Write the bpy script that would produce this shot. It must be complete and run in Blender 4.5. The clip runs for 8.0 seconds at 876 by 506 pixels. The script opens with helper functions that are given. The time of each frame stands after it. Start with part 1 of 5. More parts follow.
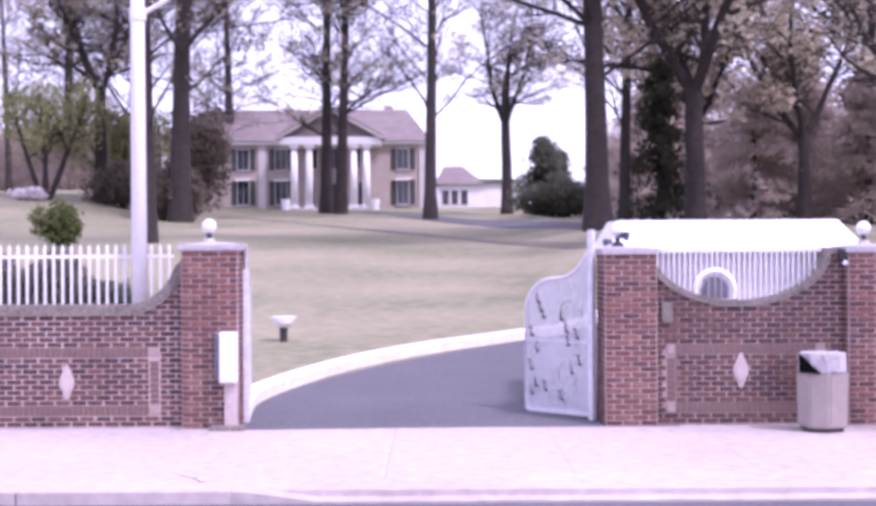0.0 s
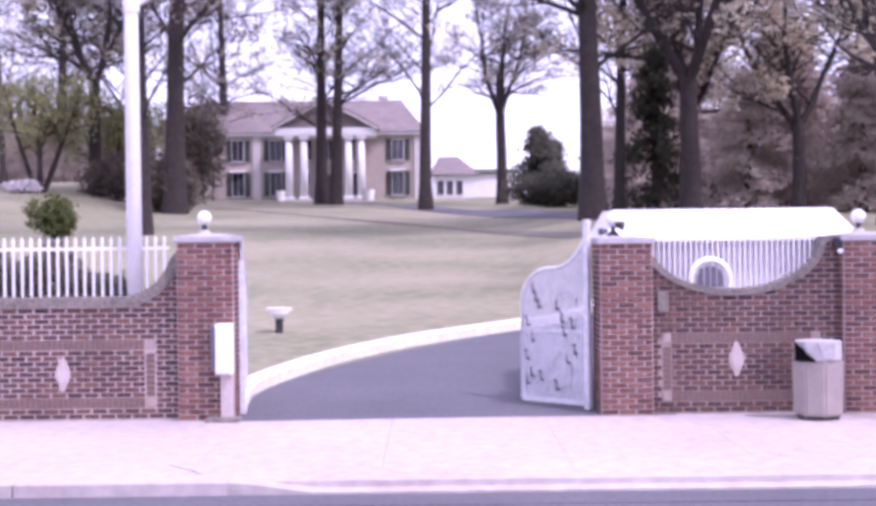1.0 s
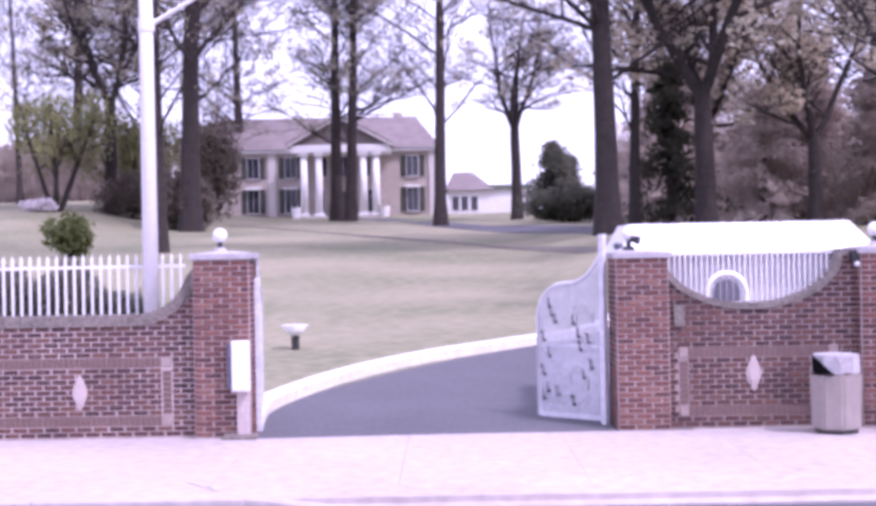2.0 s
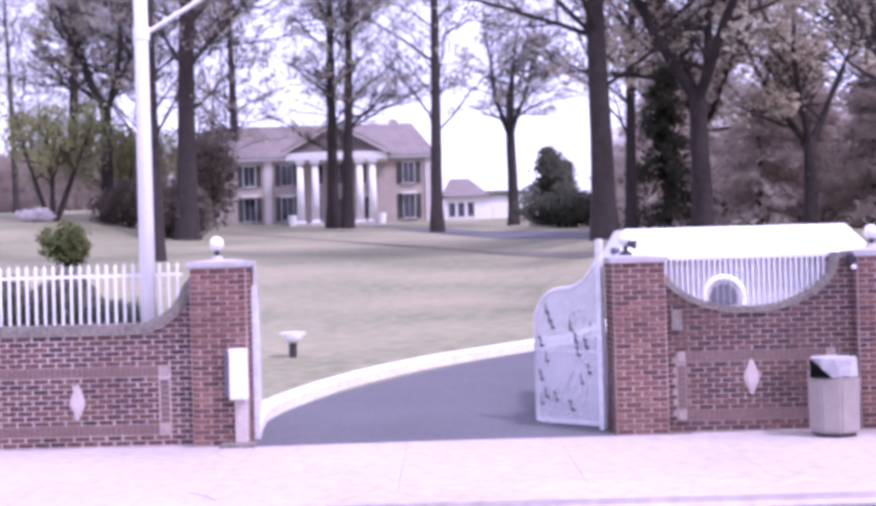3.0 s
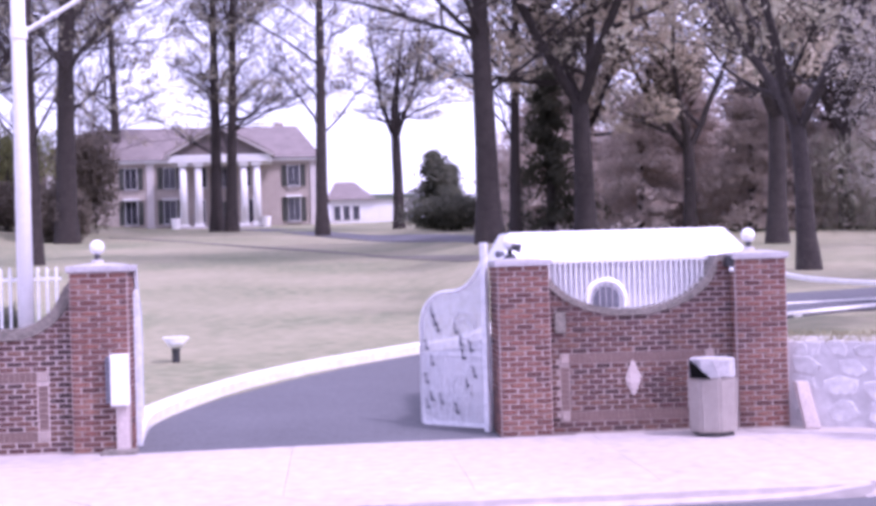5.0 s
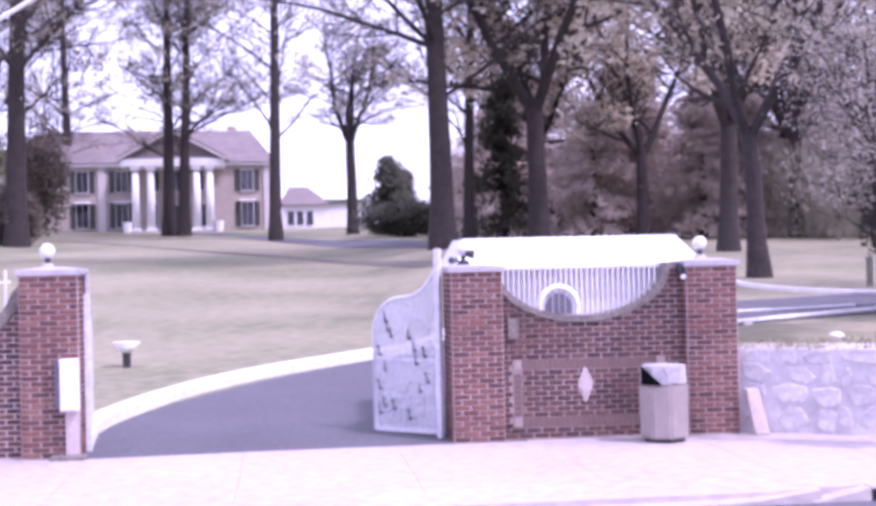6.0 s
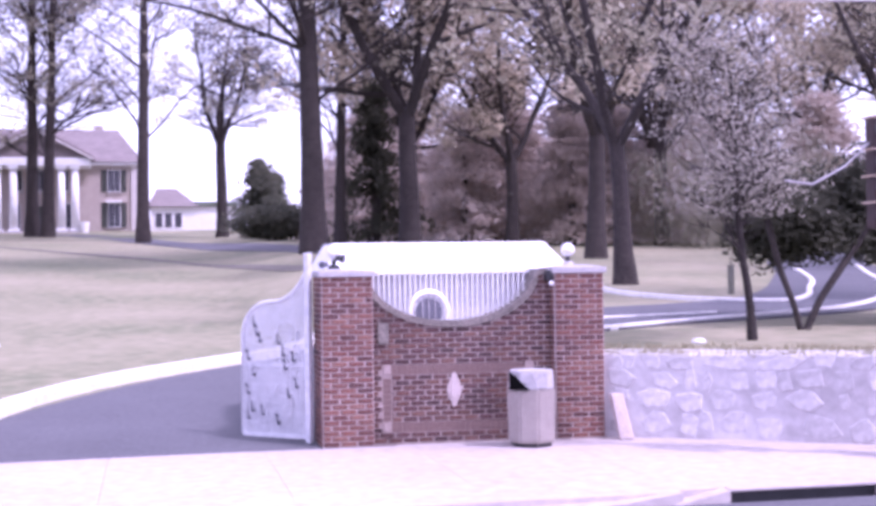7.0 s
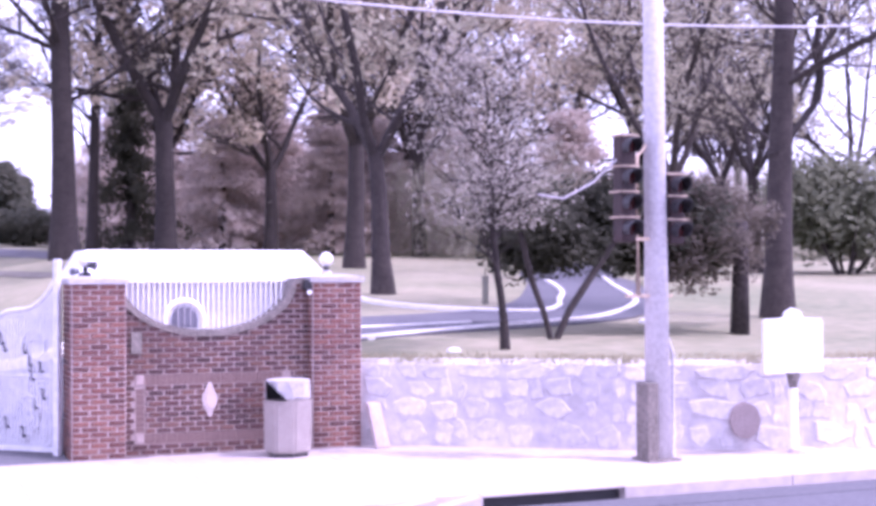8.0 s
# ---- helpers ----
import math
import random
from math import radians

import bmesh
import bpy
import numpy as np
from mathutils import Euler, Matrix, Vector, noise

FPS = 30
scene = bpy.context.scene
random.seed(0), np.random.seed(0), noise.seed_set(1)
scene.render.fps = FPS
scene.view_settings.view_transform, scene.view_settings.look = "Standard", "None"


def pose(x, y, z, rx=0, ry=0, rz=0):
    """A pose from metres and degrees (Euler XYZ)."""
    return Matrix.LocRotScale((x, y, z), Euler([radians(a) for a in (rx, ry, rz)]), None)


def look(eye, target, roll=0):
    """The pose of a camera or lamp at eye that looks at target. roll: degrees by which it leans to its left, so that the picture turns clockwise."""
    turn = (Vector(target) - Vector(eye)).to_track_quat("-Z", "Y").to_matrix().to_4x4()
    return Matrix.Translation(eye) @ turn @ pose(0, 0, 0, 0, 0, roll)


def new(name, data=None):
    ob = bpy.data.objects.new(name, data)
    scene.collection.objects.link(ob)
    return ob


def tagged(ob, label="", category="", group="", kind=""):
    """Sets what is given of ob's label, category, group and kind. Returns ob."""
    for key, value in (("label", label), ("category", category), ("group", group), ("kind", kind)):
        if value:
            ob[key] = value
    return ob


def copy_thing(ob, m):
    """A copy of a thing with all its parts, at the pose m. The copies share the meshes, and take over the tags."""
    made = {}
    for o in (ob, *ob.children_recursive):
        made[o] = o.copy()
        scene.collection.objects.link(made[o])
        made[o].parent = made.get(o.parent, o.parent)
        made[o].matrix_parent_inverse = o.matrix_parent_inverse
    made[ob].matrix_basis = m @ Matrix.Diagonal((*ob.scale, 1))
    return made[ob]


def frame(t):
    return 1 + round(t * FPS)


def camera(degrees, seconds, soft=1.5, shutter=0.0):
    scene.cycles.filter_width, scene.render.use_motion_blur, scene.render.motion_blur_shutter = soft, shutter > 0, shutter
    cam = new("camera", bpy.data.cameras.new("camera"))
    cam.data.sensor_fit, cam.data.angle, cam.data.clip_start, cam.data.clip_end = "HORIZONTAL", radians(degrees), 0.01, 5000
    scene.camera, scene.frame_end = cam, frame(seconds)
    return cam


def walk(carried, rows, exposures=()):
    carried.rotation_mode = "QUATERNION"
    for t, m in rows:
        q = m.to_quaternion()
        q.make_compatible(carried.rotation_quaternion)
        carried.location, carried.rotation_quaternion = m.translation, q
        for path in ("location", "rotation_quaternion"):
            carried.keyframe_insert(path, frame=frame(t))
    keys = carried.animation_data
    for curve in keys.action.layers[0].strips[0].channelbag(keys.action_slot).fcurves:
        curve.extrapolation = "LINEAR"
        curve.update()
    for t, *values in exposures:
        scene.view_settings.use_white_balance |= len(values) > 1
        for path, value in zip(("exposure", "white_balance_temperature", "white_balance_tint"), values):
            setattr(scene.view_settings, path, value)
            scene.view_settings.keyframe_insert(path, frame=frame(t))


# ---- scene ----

# the camera and its walk: it stands across the street and pans to the right
cam = camera(36.0, 8.0, soft=3.8)
PATH = [
    (0.0, pose(0.0, 0.0, 2.2, 89.800, 0.350, -0.001)),
    (0.5, pose(0.0, 0.0, 2.2, 89.734, 0.482, -0.119)),
    (1.0, pose(0.0, 0.0, 2.2, 89.391, 0.668, -0.197)),
    (1.5, pose(0.0, 0.0, 2.2, 89.822, 0.972, 0.419)),
    (1.7, pose(0.0, 0.0, 2.2, 90.035, 1.000, 0.390)),
    (2.8, pose(0.0, 0.0, 2.2, 90.123, 1.439, 0.779)),
    (3.0, pose(0.0, 0.0, 2.2, 90.341, 1.560, 0.324)),
    (3.5, pose(0.0, 0.0, 2.2, 90.536, 1.580, -1.545)),
    (4.0, pose(0.0, 0.0, 2.2, 91.286, 1.670, -0.815)),
    (4.5, pose(0.0, 0.0, 2.2, 91.289, 1.570, -1.305)),
    (5.0, pose(0.0, 0.0, 2.2, 90.352, 1.659, -4.542)),
    (5.2, pose(0.0, 0.0, 2.2, 90.566, 1.640, -5.360)),
    (6.3, pose(0.0, 0.0, 2.2, 90.560, 1.200, -7.280)),
    (6.5, pose(0.0, 0.0, 2.2, 90.681, 1.129, -8.203)),
    (7.0, pose(0.0, 0.0, 2.2, 90.654, 0.780, -12.011)),
    (7.5, pose(0.0, 0.0, 2.2, 90.640, 0.713, -17.198)),
    (8.0, pose(0.0, 0.0, 2.2, 90.960, 0.245, -22.255)),
]
walk(cam, PATH, exposures=[(0.0, 0.24, 5580, 52), (1.5, 0.23, 5520, 52), (3.5, 0.22, 5380, 53), (5.0, 0.26, 5420, 54), (7.0, 0.38, 5380, 56), (7.5, 0.35, 5380, 56), (8.0, 0.68, 5330, 58)])

# ---- light ----
SUN_AZ, SUN_EL = 128.0, 54.0      # degrees: azimuth clockwise from +y, elevation
world = bpy.data.worlds.new("sky")
scene.world = world
world.use_nodes = True
wn, wl = world.node_tree.nodes, world.node_tree.links
wn.clear()
sky = wn.new("ShaderNodeTexSky")
sky.sky_type, sky.sun_disc = "NISHITA", False
sky.sun_elevation, sky.sun_rotation = radians(SUN_EL), radians(SUN_AZ)
sky.air_density, sky.dust_density = 1.0, 4.0
bg = wn.new("ShaderNodeBackground")
bg.inputs["Strength"].default_value = 0.06
haze = wn.new("ShaderNodeBackground")      # bright thin cloud over the whole sky
haze.inputs["Color"].default_value, haze.inputs["Strength"].default_value = (0.95, 0.96, 1.0, 1), 1.12
both = wn.new("ShaderNodeAddShader")
wo = wn.new("ShaderNodeOutputWorld")
wl.new(sky.outputs[0], bg.inputs["Color"])
wl.new(bg.outputs[0], both.inputs[0])
wl.new(haze.outputs[0], both.inputs[1])
wl.new(both.outputs[0], wo.inputs["Surface"])
sun = new("sun", bpy.data.lights.new("sun", "SUN"))
sun.data.energy, sun.data.angle, sun.data.color = 2.75, radians(4.0), (1.0, 0.94, 0.87)
SDIR = Vector((math.sin(radians(SUN_AZ)) * math.cos(radians(SUN_EL)), math.cos(radians(SUN_AZ)) * math.cos(radians(SUN_EL)), math.sin(radians(SUN_EL))))
sun.matrix_basis = look(SDIR * 60, (0, 0, 0))


# ---- materials ----
def mat(name, c1, c2, scale=6.0, rough=0.85, bump=0.2, metal=0.0, fine=8.0, c3=None, vary=0.0, big=0.35, spread=(0.35, 0.65)):
    """Two-scale noise colour with relief; vary: spread of brightness from object to object."""
    m = bpy.data.materials.new(name)
    m.use_nodes = True
    n, l = m.node_tree.nodes, m.node_tree.links
    b = n["Principled BSDF"]
    tc = n.new("ShaderNodeTexCoord")
    n1, n2 = n.new("ShaderNodeTexNoise"), n.new("ShaderNodeTexNoise")
    n1.inputs["Scale"].default_value, n2.inputs["Scale"].default_value = scale, scale * fine
    n1.inputs["Detail"].default_value, n2.inputs["Detail"].default_value = 5, 3
    l.new(tc.outputs["Object"], n1.inputs["Vector"])
    l.new(tc.outputs["Object"], n2.inputs["Vector"])
    mix = n.new("ShaderNodeMix")
    mix.inputs["Factor"].default_value = 1 - big
    l.new(n1.outputs["Fac"], mix.inputs["A"])
    l.new(n2.outputs["Fac"], mix.inputs["B"])
    ramp = n.new("ShaderNodeValToRGB")
    e = ramp.color_ramp.elements
    e[0].position, e[1].position = spread
    e[0].color, e[1].color = (*c1, 1), (*c2, 1)
    if c3:
        k = e.new(0.5)
        k.color = (*c3, 1)
    l.new(mix.outputs["Result"], ramp.inputs["Fac"])
    col = ramp.outputs["Color"]
    if vary:
        oi, mr = n.new("ShaderNodeObjectInfo"), n.new("ShaderNodeMapRange")
        mr.inputs["To Min"].default_value, mr.inputs["To Max"].default_value = 1 - vary, 1 + vary
        l.new(oi.outputs["Random"], mr.inputs["Value"])
        hsv = n.new("ShaderNodeHueSaturation")
        l.new(mr.outputs["Result"], hsv.inputs["Value"])
        l.new(col, hsv.inputs["Color"])
        col = hsv.outputs["Color"]
    l.new(col, b.inputs["Base Color"])
    b.inputs["Roughness"].default_value, b.inputs["Metallic"].default_value = rough, metal
    if bump:
        bp = n.new("ShaderNodeBump")
        bp.inputs["Strength"].default_value, bp.inputs["Distance"].default_value = bump, 0.02
        l.new(n2.outputs["Fac"], bp.inputs["Height"])
        l.new(bp.outputs["Normal"], b.inputs["Normal"])
    return m


def brick_mat(name, tones):
    m = mat(name, (1, 1, 1), (1, 1, 1), 9.0, 0.9, 0.35)
    n, l = m.node_tree.nodes, m.node_tree.links
    ramp = n.new("ShaderNodeValToRGB")
    e = ramp.color_ramp.elements
    while len(e) < len(tones):
        e.new(0.5)
    for i, c in enumerate(tones):
        e[i].position, e[i].color = i / len(tones), (*c, 1)
    ramp.color_ramp.interpolation = "CONSTANT"
    oi = n.new("ShaderNodeObjectInfo")
    l.new(oi.outputs["Random"], ramp.inputs["Fac"])
    mul = n.new("ShaderNodeMix")
    mul.data_type, mul.blend_type = "RGBA", "MULTIPLY"
    mul.inputs["Factor"].default_value = 1.0
    old = [k for k in n if k.type == "VALTORGB" and k != ramp][0]
    old.color_ramp.elements[0].color, old.color_ramp.elements[1].color = (0.62, 0.6, 0.6, 1), (1.15, 1.1, 1.1, 1)
    l.new(old.outputs["Color"], mul.inputs[6])
    l.new(ramp.outputs["Color"], mul.inputs[7])
    l.new(mul.outputs[2], n["Principled BSDF"].inputs["Base Color"])
    return m


M_LAWN = mat("dormant_lawn", (0.150, 0.164, 0.088), (0.29, 0.264, 0.172), 0.13, 0.95, 0.5, 0, 22, (0.222, 0.215, 0.128), big=0.6, spread=(0.39, 0.62))
M_GATE = mat("weathered_white_iron", (0.50, 0.51, 0.54), (0.72, 0.72, 0.73), 1.6, 0.6, 0.15, 0, 9)
M_ASPHALT = mat("asphalt", (0.079, 0.079, 0.087), (0.123, 0.122, 0.133), 0.5, 0.9, 0.3, 0, 40)
M_GREYD = mat("dark_grey_panel", (0.09, 0.09, 0.11), (0.15, 0.15, 0.18), 6.0, 0.8, 0.1)
M_LANE = mat("dark_lane", (0.10, 0.095, 0.075), (0.17, 0.155, 0.12), 0.8, 0.95, 0.4, 0, 12)
M_CONCRETE = mat("pale_concrete", (0.35, 0.31, 0.29), (0.51, 0.455, 0.43), 0.45, 0.9, 0.2, 0, 14, spread=(0.3, 0.68))
M_CURB = mat("white_painted_kerb", (0.62, 0.60, 0.56), (0.82, 0.80, 0.77), 1.2, 0.8, 0.2)
M_MORTAR = mat("mortar", (0.36, 0.285, 0.27), (0.66, 0.56, 0.53), 1.1, 0.95, 0.3, big=0.7)
M_MORTAR_P = mat("pink_mortar", (0.30, 0.235, 0.22), (0.54, 0.45, 0.42), 1.0, 0.95, 0.3, big=0.7)
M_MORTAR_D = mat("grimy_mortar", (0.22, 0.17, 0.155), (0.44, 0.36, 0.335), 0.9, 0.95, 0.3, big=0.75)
M_BRICK = brick_mat("red_brick", [(0.178, 0.075, 0.058), (0.15, 0.064, 0.052), (0.211, 0.096, 0.071), (0.128, 0.056, 0.047), (0.178, 0.085, 0.066), (0.094, 0.042, 0.038), (0.234, 0.12, 0.089)])
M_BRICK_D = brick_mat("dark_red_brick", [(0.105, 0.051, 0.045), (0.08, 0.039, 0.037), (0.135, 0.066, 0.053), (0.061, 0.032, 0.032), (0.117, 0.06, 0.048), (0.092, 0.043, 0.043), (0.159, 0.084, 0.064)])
M_STONE = mat("grey_stone", (0.34, 0.32, 0.33), (0.47, 0.45, 0.46), 3.0, 0.9, 0.3)
M_WHITE = mat("white_paint", (0.74, 0.74, 0.74), (0.84, 0.84, 0.84), 3.0, 0.55, 0.08)
M_BLACK = mat("black_paint", (0.02, 0.02, 0.02), (0.04, 0.04, 0.045), 5.0, 0.5, 0.1)
M_BARK = mat("bark", (0.018, 0.014, 0.013), (0.058, 0.047, 0.041), 3.0, 0.95, 0.8, 0, 6, vary=0.25)


def leaf_mat(name, c1, c2):
    """Thin leaves that let part of the light through."""
    m = mat(name, c1, c2, 0.5, 0.8, 0.0, vary=0.15)
    n, l = m.node_tree.nodes, m.node_tree.links
    b = n["Principled BSDF"]
    b.inputs["Specular IOR Level"].default_value = 0.2
    tr, mx = n.new("ShaderNodeBsdfTranslucent"), n.new("ShaderNodeMixShader")
    mx.inputs[0].default_value = 0.45
    l.new(b.inputs["Base Color"].links[0].from_socket, tr.inputs["Color"])
    l.new(b.outputs[0], mx.inputs[1])
    l.new(tr.outputs[0], mx.inputs[2])
    l.new(mx.outputs[0], n["Material Output"].inputs["Surface"])
    return m


M_LEAF = leaf_mat("budding_leaves", (0.32, 0.295, 0.21), (0.54, 0.50, 0.38))
M_LEAF_O = leaf_mat("olive_buds", (0.22, 0.24, 0.10), (0.38, 0.38, 0.18))
M_LEAF_R = leaf_mat("rusty_leaves", (0.44, 0.38, 0.28), (0.64, 0.57, 0.44))
M_LEAF_B = leaf_mat("bush_leaves", (0.085, 0.11, 0.035), (0.18, 0.20, 0.08))
M_LEAF_D = leaf_mat("shaded_brush", (0.115, 0.10, 0.08), (0.21, 0.18, 0.14))
M_LEAF_T = leaf_mat("bare_brush", (0.32, 0.275, 0.24), (0.50, 0.43, 0.38))
M_LEAF_S = leaf_mat("spring_haze", (0.26, 0.26, 0.185), (0.42, 0.405, 0.31))
M_LEAF_P = leaf_mat("grey_pink_buds", (0.36, 0.335, 0.28), (0.54, 0.50, 0.43))
M_LEAF_H = leaf_mat("hedge_leaves", (0.09, 0.10, 0.075), (0.18, 0.18, 0.13))
M_GRASS = leaf_mat("dry_grass", (0.30, 0.29, 0.18), (0.46, 0.42, 0.29))
M_LEAF_Y = leaf_mat("young_leaves", (0.17, 0.19, 0.12), (0.30, 0.31, 0.21))
M_LEAF_E = leaf_mat("dark_needles", (0.045, 0.048, 0.034), (0.095, 0.095, 0.065))
M_LEAF_C = leaf_mat("cedar_sprays", (0.42, 0.36, 0.31), (0.62, 0.54, 0.475))
M_BROWN = mat("brown_disc", (0.25, 0.20, 0.19), (0.36, 0.30, 0.285), 5.0, 0.8, 0.2)
M_BLOSSOM = leaf_mat("white_blossom", (0.6, 0.56, 0.58), (0.8, 0.76, 0.78))


# ---- mesh helpers ----
def part(name, bm, material, parent=None, label="", smooth=False):
    me = bpy.data.meshes.new(name)
    bm.to_mesh(me)
    bm.free()
    if smooth:
        me.polygons.foreach_set("use_smooth", [True] * len(me.polygons))
    me.materials.append(material)
    ob = new(name, me)
    if parent:
        ob.parent = parent
    if label:
        ob["label"] = label
    return ob


def raw(name, verts, faces, material, parent=None, smooth=False):
    me = bpy.data.meshes.new(name)
    me.from_pydata(verts, [], faces)
    me.update()
    if smooth:
        me.polygons.foreach_set("use_smooth", [True] * len(me.polygons))
    me.materials.append(material)
    ob = new(name, me)
    if parent:
        ob.parent = parent
    return ob


def box(x0, x1, y0, y1, z0, z1, bevel=0.0, bm=None):
    bm = bm or bmesh.new()
    r = bmesh.ops.create_cube(bm, size=1.0, matrix=Matrix.Translation(((x0 + x1) / 2, (y0 + y1) / 2, (z0 + z1) / 2)) @ Matrix.Diagonal((x1 - x0, y1 - y0, z1 - z0, 1)))
    if bevel:
        vs = set(r["verts"])
        bmesh.ops.bevel(bm, geom=[e for e in bm.edges if e.verts[0] in vs and e.verts[1] in vs], offset=bevel, segments=2, affect="EDGES", profile=0.6)
    return bm


def cone(p, q, r0, r1, n=12, bm=None):
    bm = bm or bmesh.new()
    p, q = Vector(p), Vector(q)
    m = Matrix.Translation((p + q) / 2) @ (q - p).to_track_quat("Z", "Y").to_matrix().to_4x4()
    bmesh.ops.create_cone(bm, cap_ends=True, segments=n, radius1=r0, radius2=r1, depth=(q - p).length, matrix=m)
    return bm


def ball(c, r, bm=None, sz=1.0):
    bm = bm or bmesh.new()
    bmesh.ops.create_uvsphere(bm, u_segments=20, v_segments=12, radius=r, matrix=Matrix.Translation(c) @ Matrix.Diagonal((1, 1, sz, 1)))
    return bm


def sweep(points, r, n=8, bm=None, closed=False):
    """A round bar along points."""
    bm = bm or bmesh.new()
    pts = [Vector(p) for p in points]
    rings = []
    for i, p in enumerate(pts):
        a = pts[i - 1] if i or closed else p
        b = pts[(i + 1) % len(pts)] if i + 1 < len(pts) or closed else p
        q = (b - a).to_track_quat("Z", "Y")
        rings.append([bm.verts.new(p + q @ Vector((r * math.cos(2 * math.pi * k / n), r * math.sin(2 * math.pi * k / n), 0))) for k in range(n)])
    for i in range(len(rings) - (0 if closed else 1)):
        A, B = rings[i], rings[(i + 1) % len(rings)]
        for k in range(n):
            bm.faces.new((A[k], A[(k + 1) % n], B[(k + 1) % n], B[k]))
    return bm


def prism(outline, y0, y1, bm=None):
    """An outline of (x, z) pulled from y0 to y1."""
    bm = bm or bmesh.new()
    A = [bm.verts.new((x, y0, z)) for x, z in outline]
    B = [bm.verts.new((x, y1, z)) for x, z in outline]
    n = len(outline)
    bm.faces.new(A)
    bm.faces.new(B[::-1])
    for i in range(n):
        bm.faces.new((A[i], B[i], B[(i + 1) % n], A[(i + 1) % n]))
    bmesh.ops.recalc_face_normals(bm, faces=bm.faces[:])
    return bm


def thing(name, label, category, at=(0, 0, 0), group="", kind=""):
    ob = new(name)
    ob.empty_display_size = 0.2
    ob.location = at
    return tagged(ob, label, category, group, kind)


def smooth01(t):
    t = min(1.0, max(0.0, t))
    return t * t * (3 - 2 * t)


# ---- ground ----
WALL_Y = 16.62


def land(x, y):
    """Height of the lawn: a long rise to the house, with a bank behind the stone wall."""
    rise = 0.055 * (max(y, 17.0) - 17.0) if y < 140 else 0.055 * 123
    bank = 1.08 * smooth01((x - 2.2) / 4.6) * math.exp(-((max(y, 17.0) - 17.0) / 60.0) ** 2)
    knoll = 1.8 * smooth01((-x - 17.0) / 12.0) * smooth01((y - 60.0) / 45.0)
    return rise + bank + knoll + 0.10 * smooth01((y - 22) / 20) * noise.noise((x * 0.09, y * 0.09, 3.0))


# kerb line and stone wall line of the street side
WALL_LINE = [(5.72, 16.78), (7.3, 15.9), (8.55, 15.05), (9.8, 14.45), (11.0, 14.0), (14.0, 13.6), (24.0, 13.4), (90.0, 13.2)]


def wall_front(x):
    """y of the street face of the enclosure at x."""
    if x <= 5.72:
        return 16.95
    for (xa, ya), (xb, yb) in zip(WALL_LINE, WALL_LINE[1:]):
        if x <= xb:
            return ya + (yb - ya) * (x - xa) / (xb - xa)
    return 13.2


def lawn_sheet():
    xs = [-900, -400, -200, -120] + list(np.arange(-80, -10, 4.0)) + list(np.arange(-10, 30, 0.8)) + list(np.arange(30, 90, 4.0)) + [90, 130, 200, 400, 900]
    ts = [0, 0.01] + list(np.arange(0.03, 0.3, 0.02)) + list(np.arange(0.3, 1.0, 0.03)) + [1.0]
    verts, faces = [], []
    for x in xs:
        y0 = wall_front(x) + 0.22
        for t in ts:
            y = y0 + (t ** 2.2) * 900
            verts.append((float(x), y, land(x, max(y, 17.0 if x < 3 else 17.0))))
    n = len(ts)
    for i in range(len(xs) - 1):
        for j in range(n - 1):
            faces.append((i * n + j, (i + 1) * n + j, (i + 1) * n + j + 1, i * n + j + 1))
    ob = raw("ground", verts, faces, M_LAWN, smooth=True)
    return tagged(ob, "dormant tan and green lawn rising to the house", "lawn", kind="structure")


lawn_sheet()


def flat(name, outline, z, material, label, category, thick=0.15):
    bm = bmesh.new()
    top = [bm.verts.new((x, y, z)) for x, y in outline]
    low = [bm.verts.new((x, y, z - thick)) for x, y in outline]
    bm.faces.new(top)
    for i in range(len(outline)):
        j = (i + 1) % len(outline)
        bm.faces.new((top[i], low[i], low[j], top[j]))
    bmesh.ops.recalc_face_normals(bm, faces=bm.faces[:])
    return tagged(part(name, bm, material), label, category, kind="structure")


KERB_Y = 12.25
road = flat("road", [(-900, -900), (900, -900), (900, KERB_Y), (-900, KERB_Y)], -0.12, M_ASPHALT, "grey asphalt street in front of the gate", "road", 0.3)


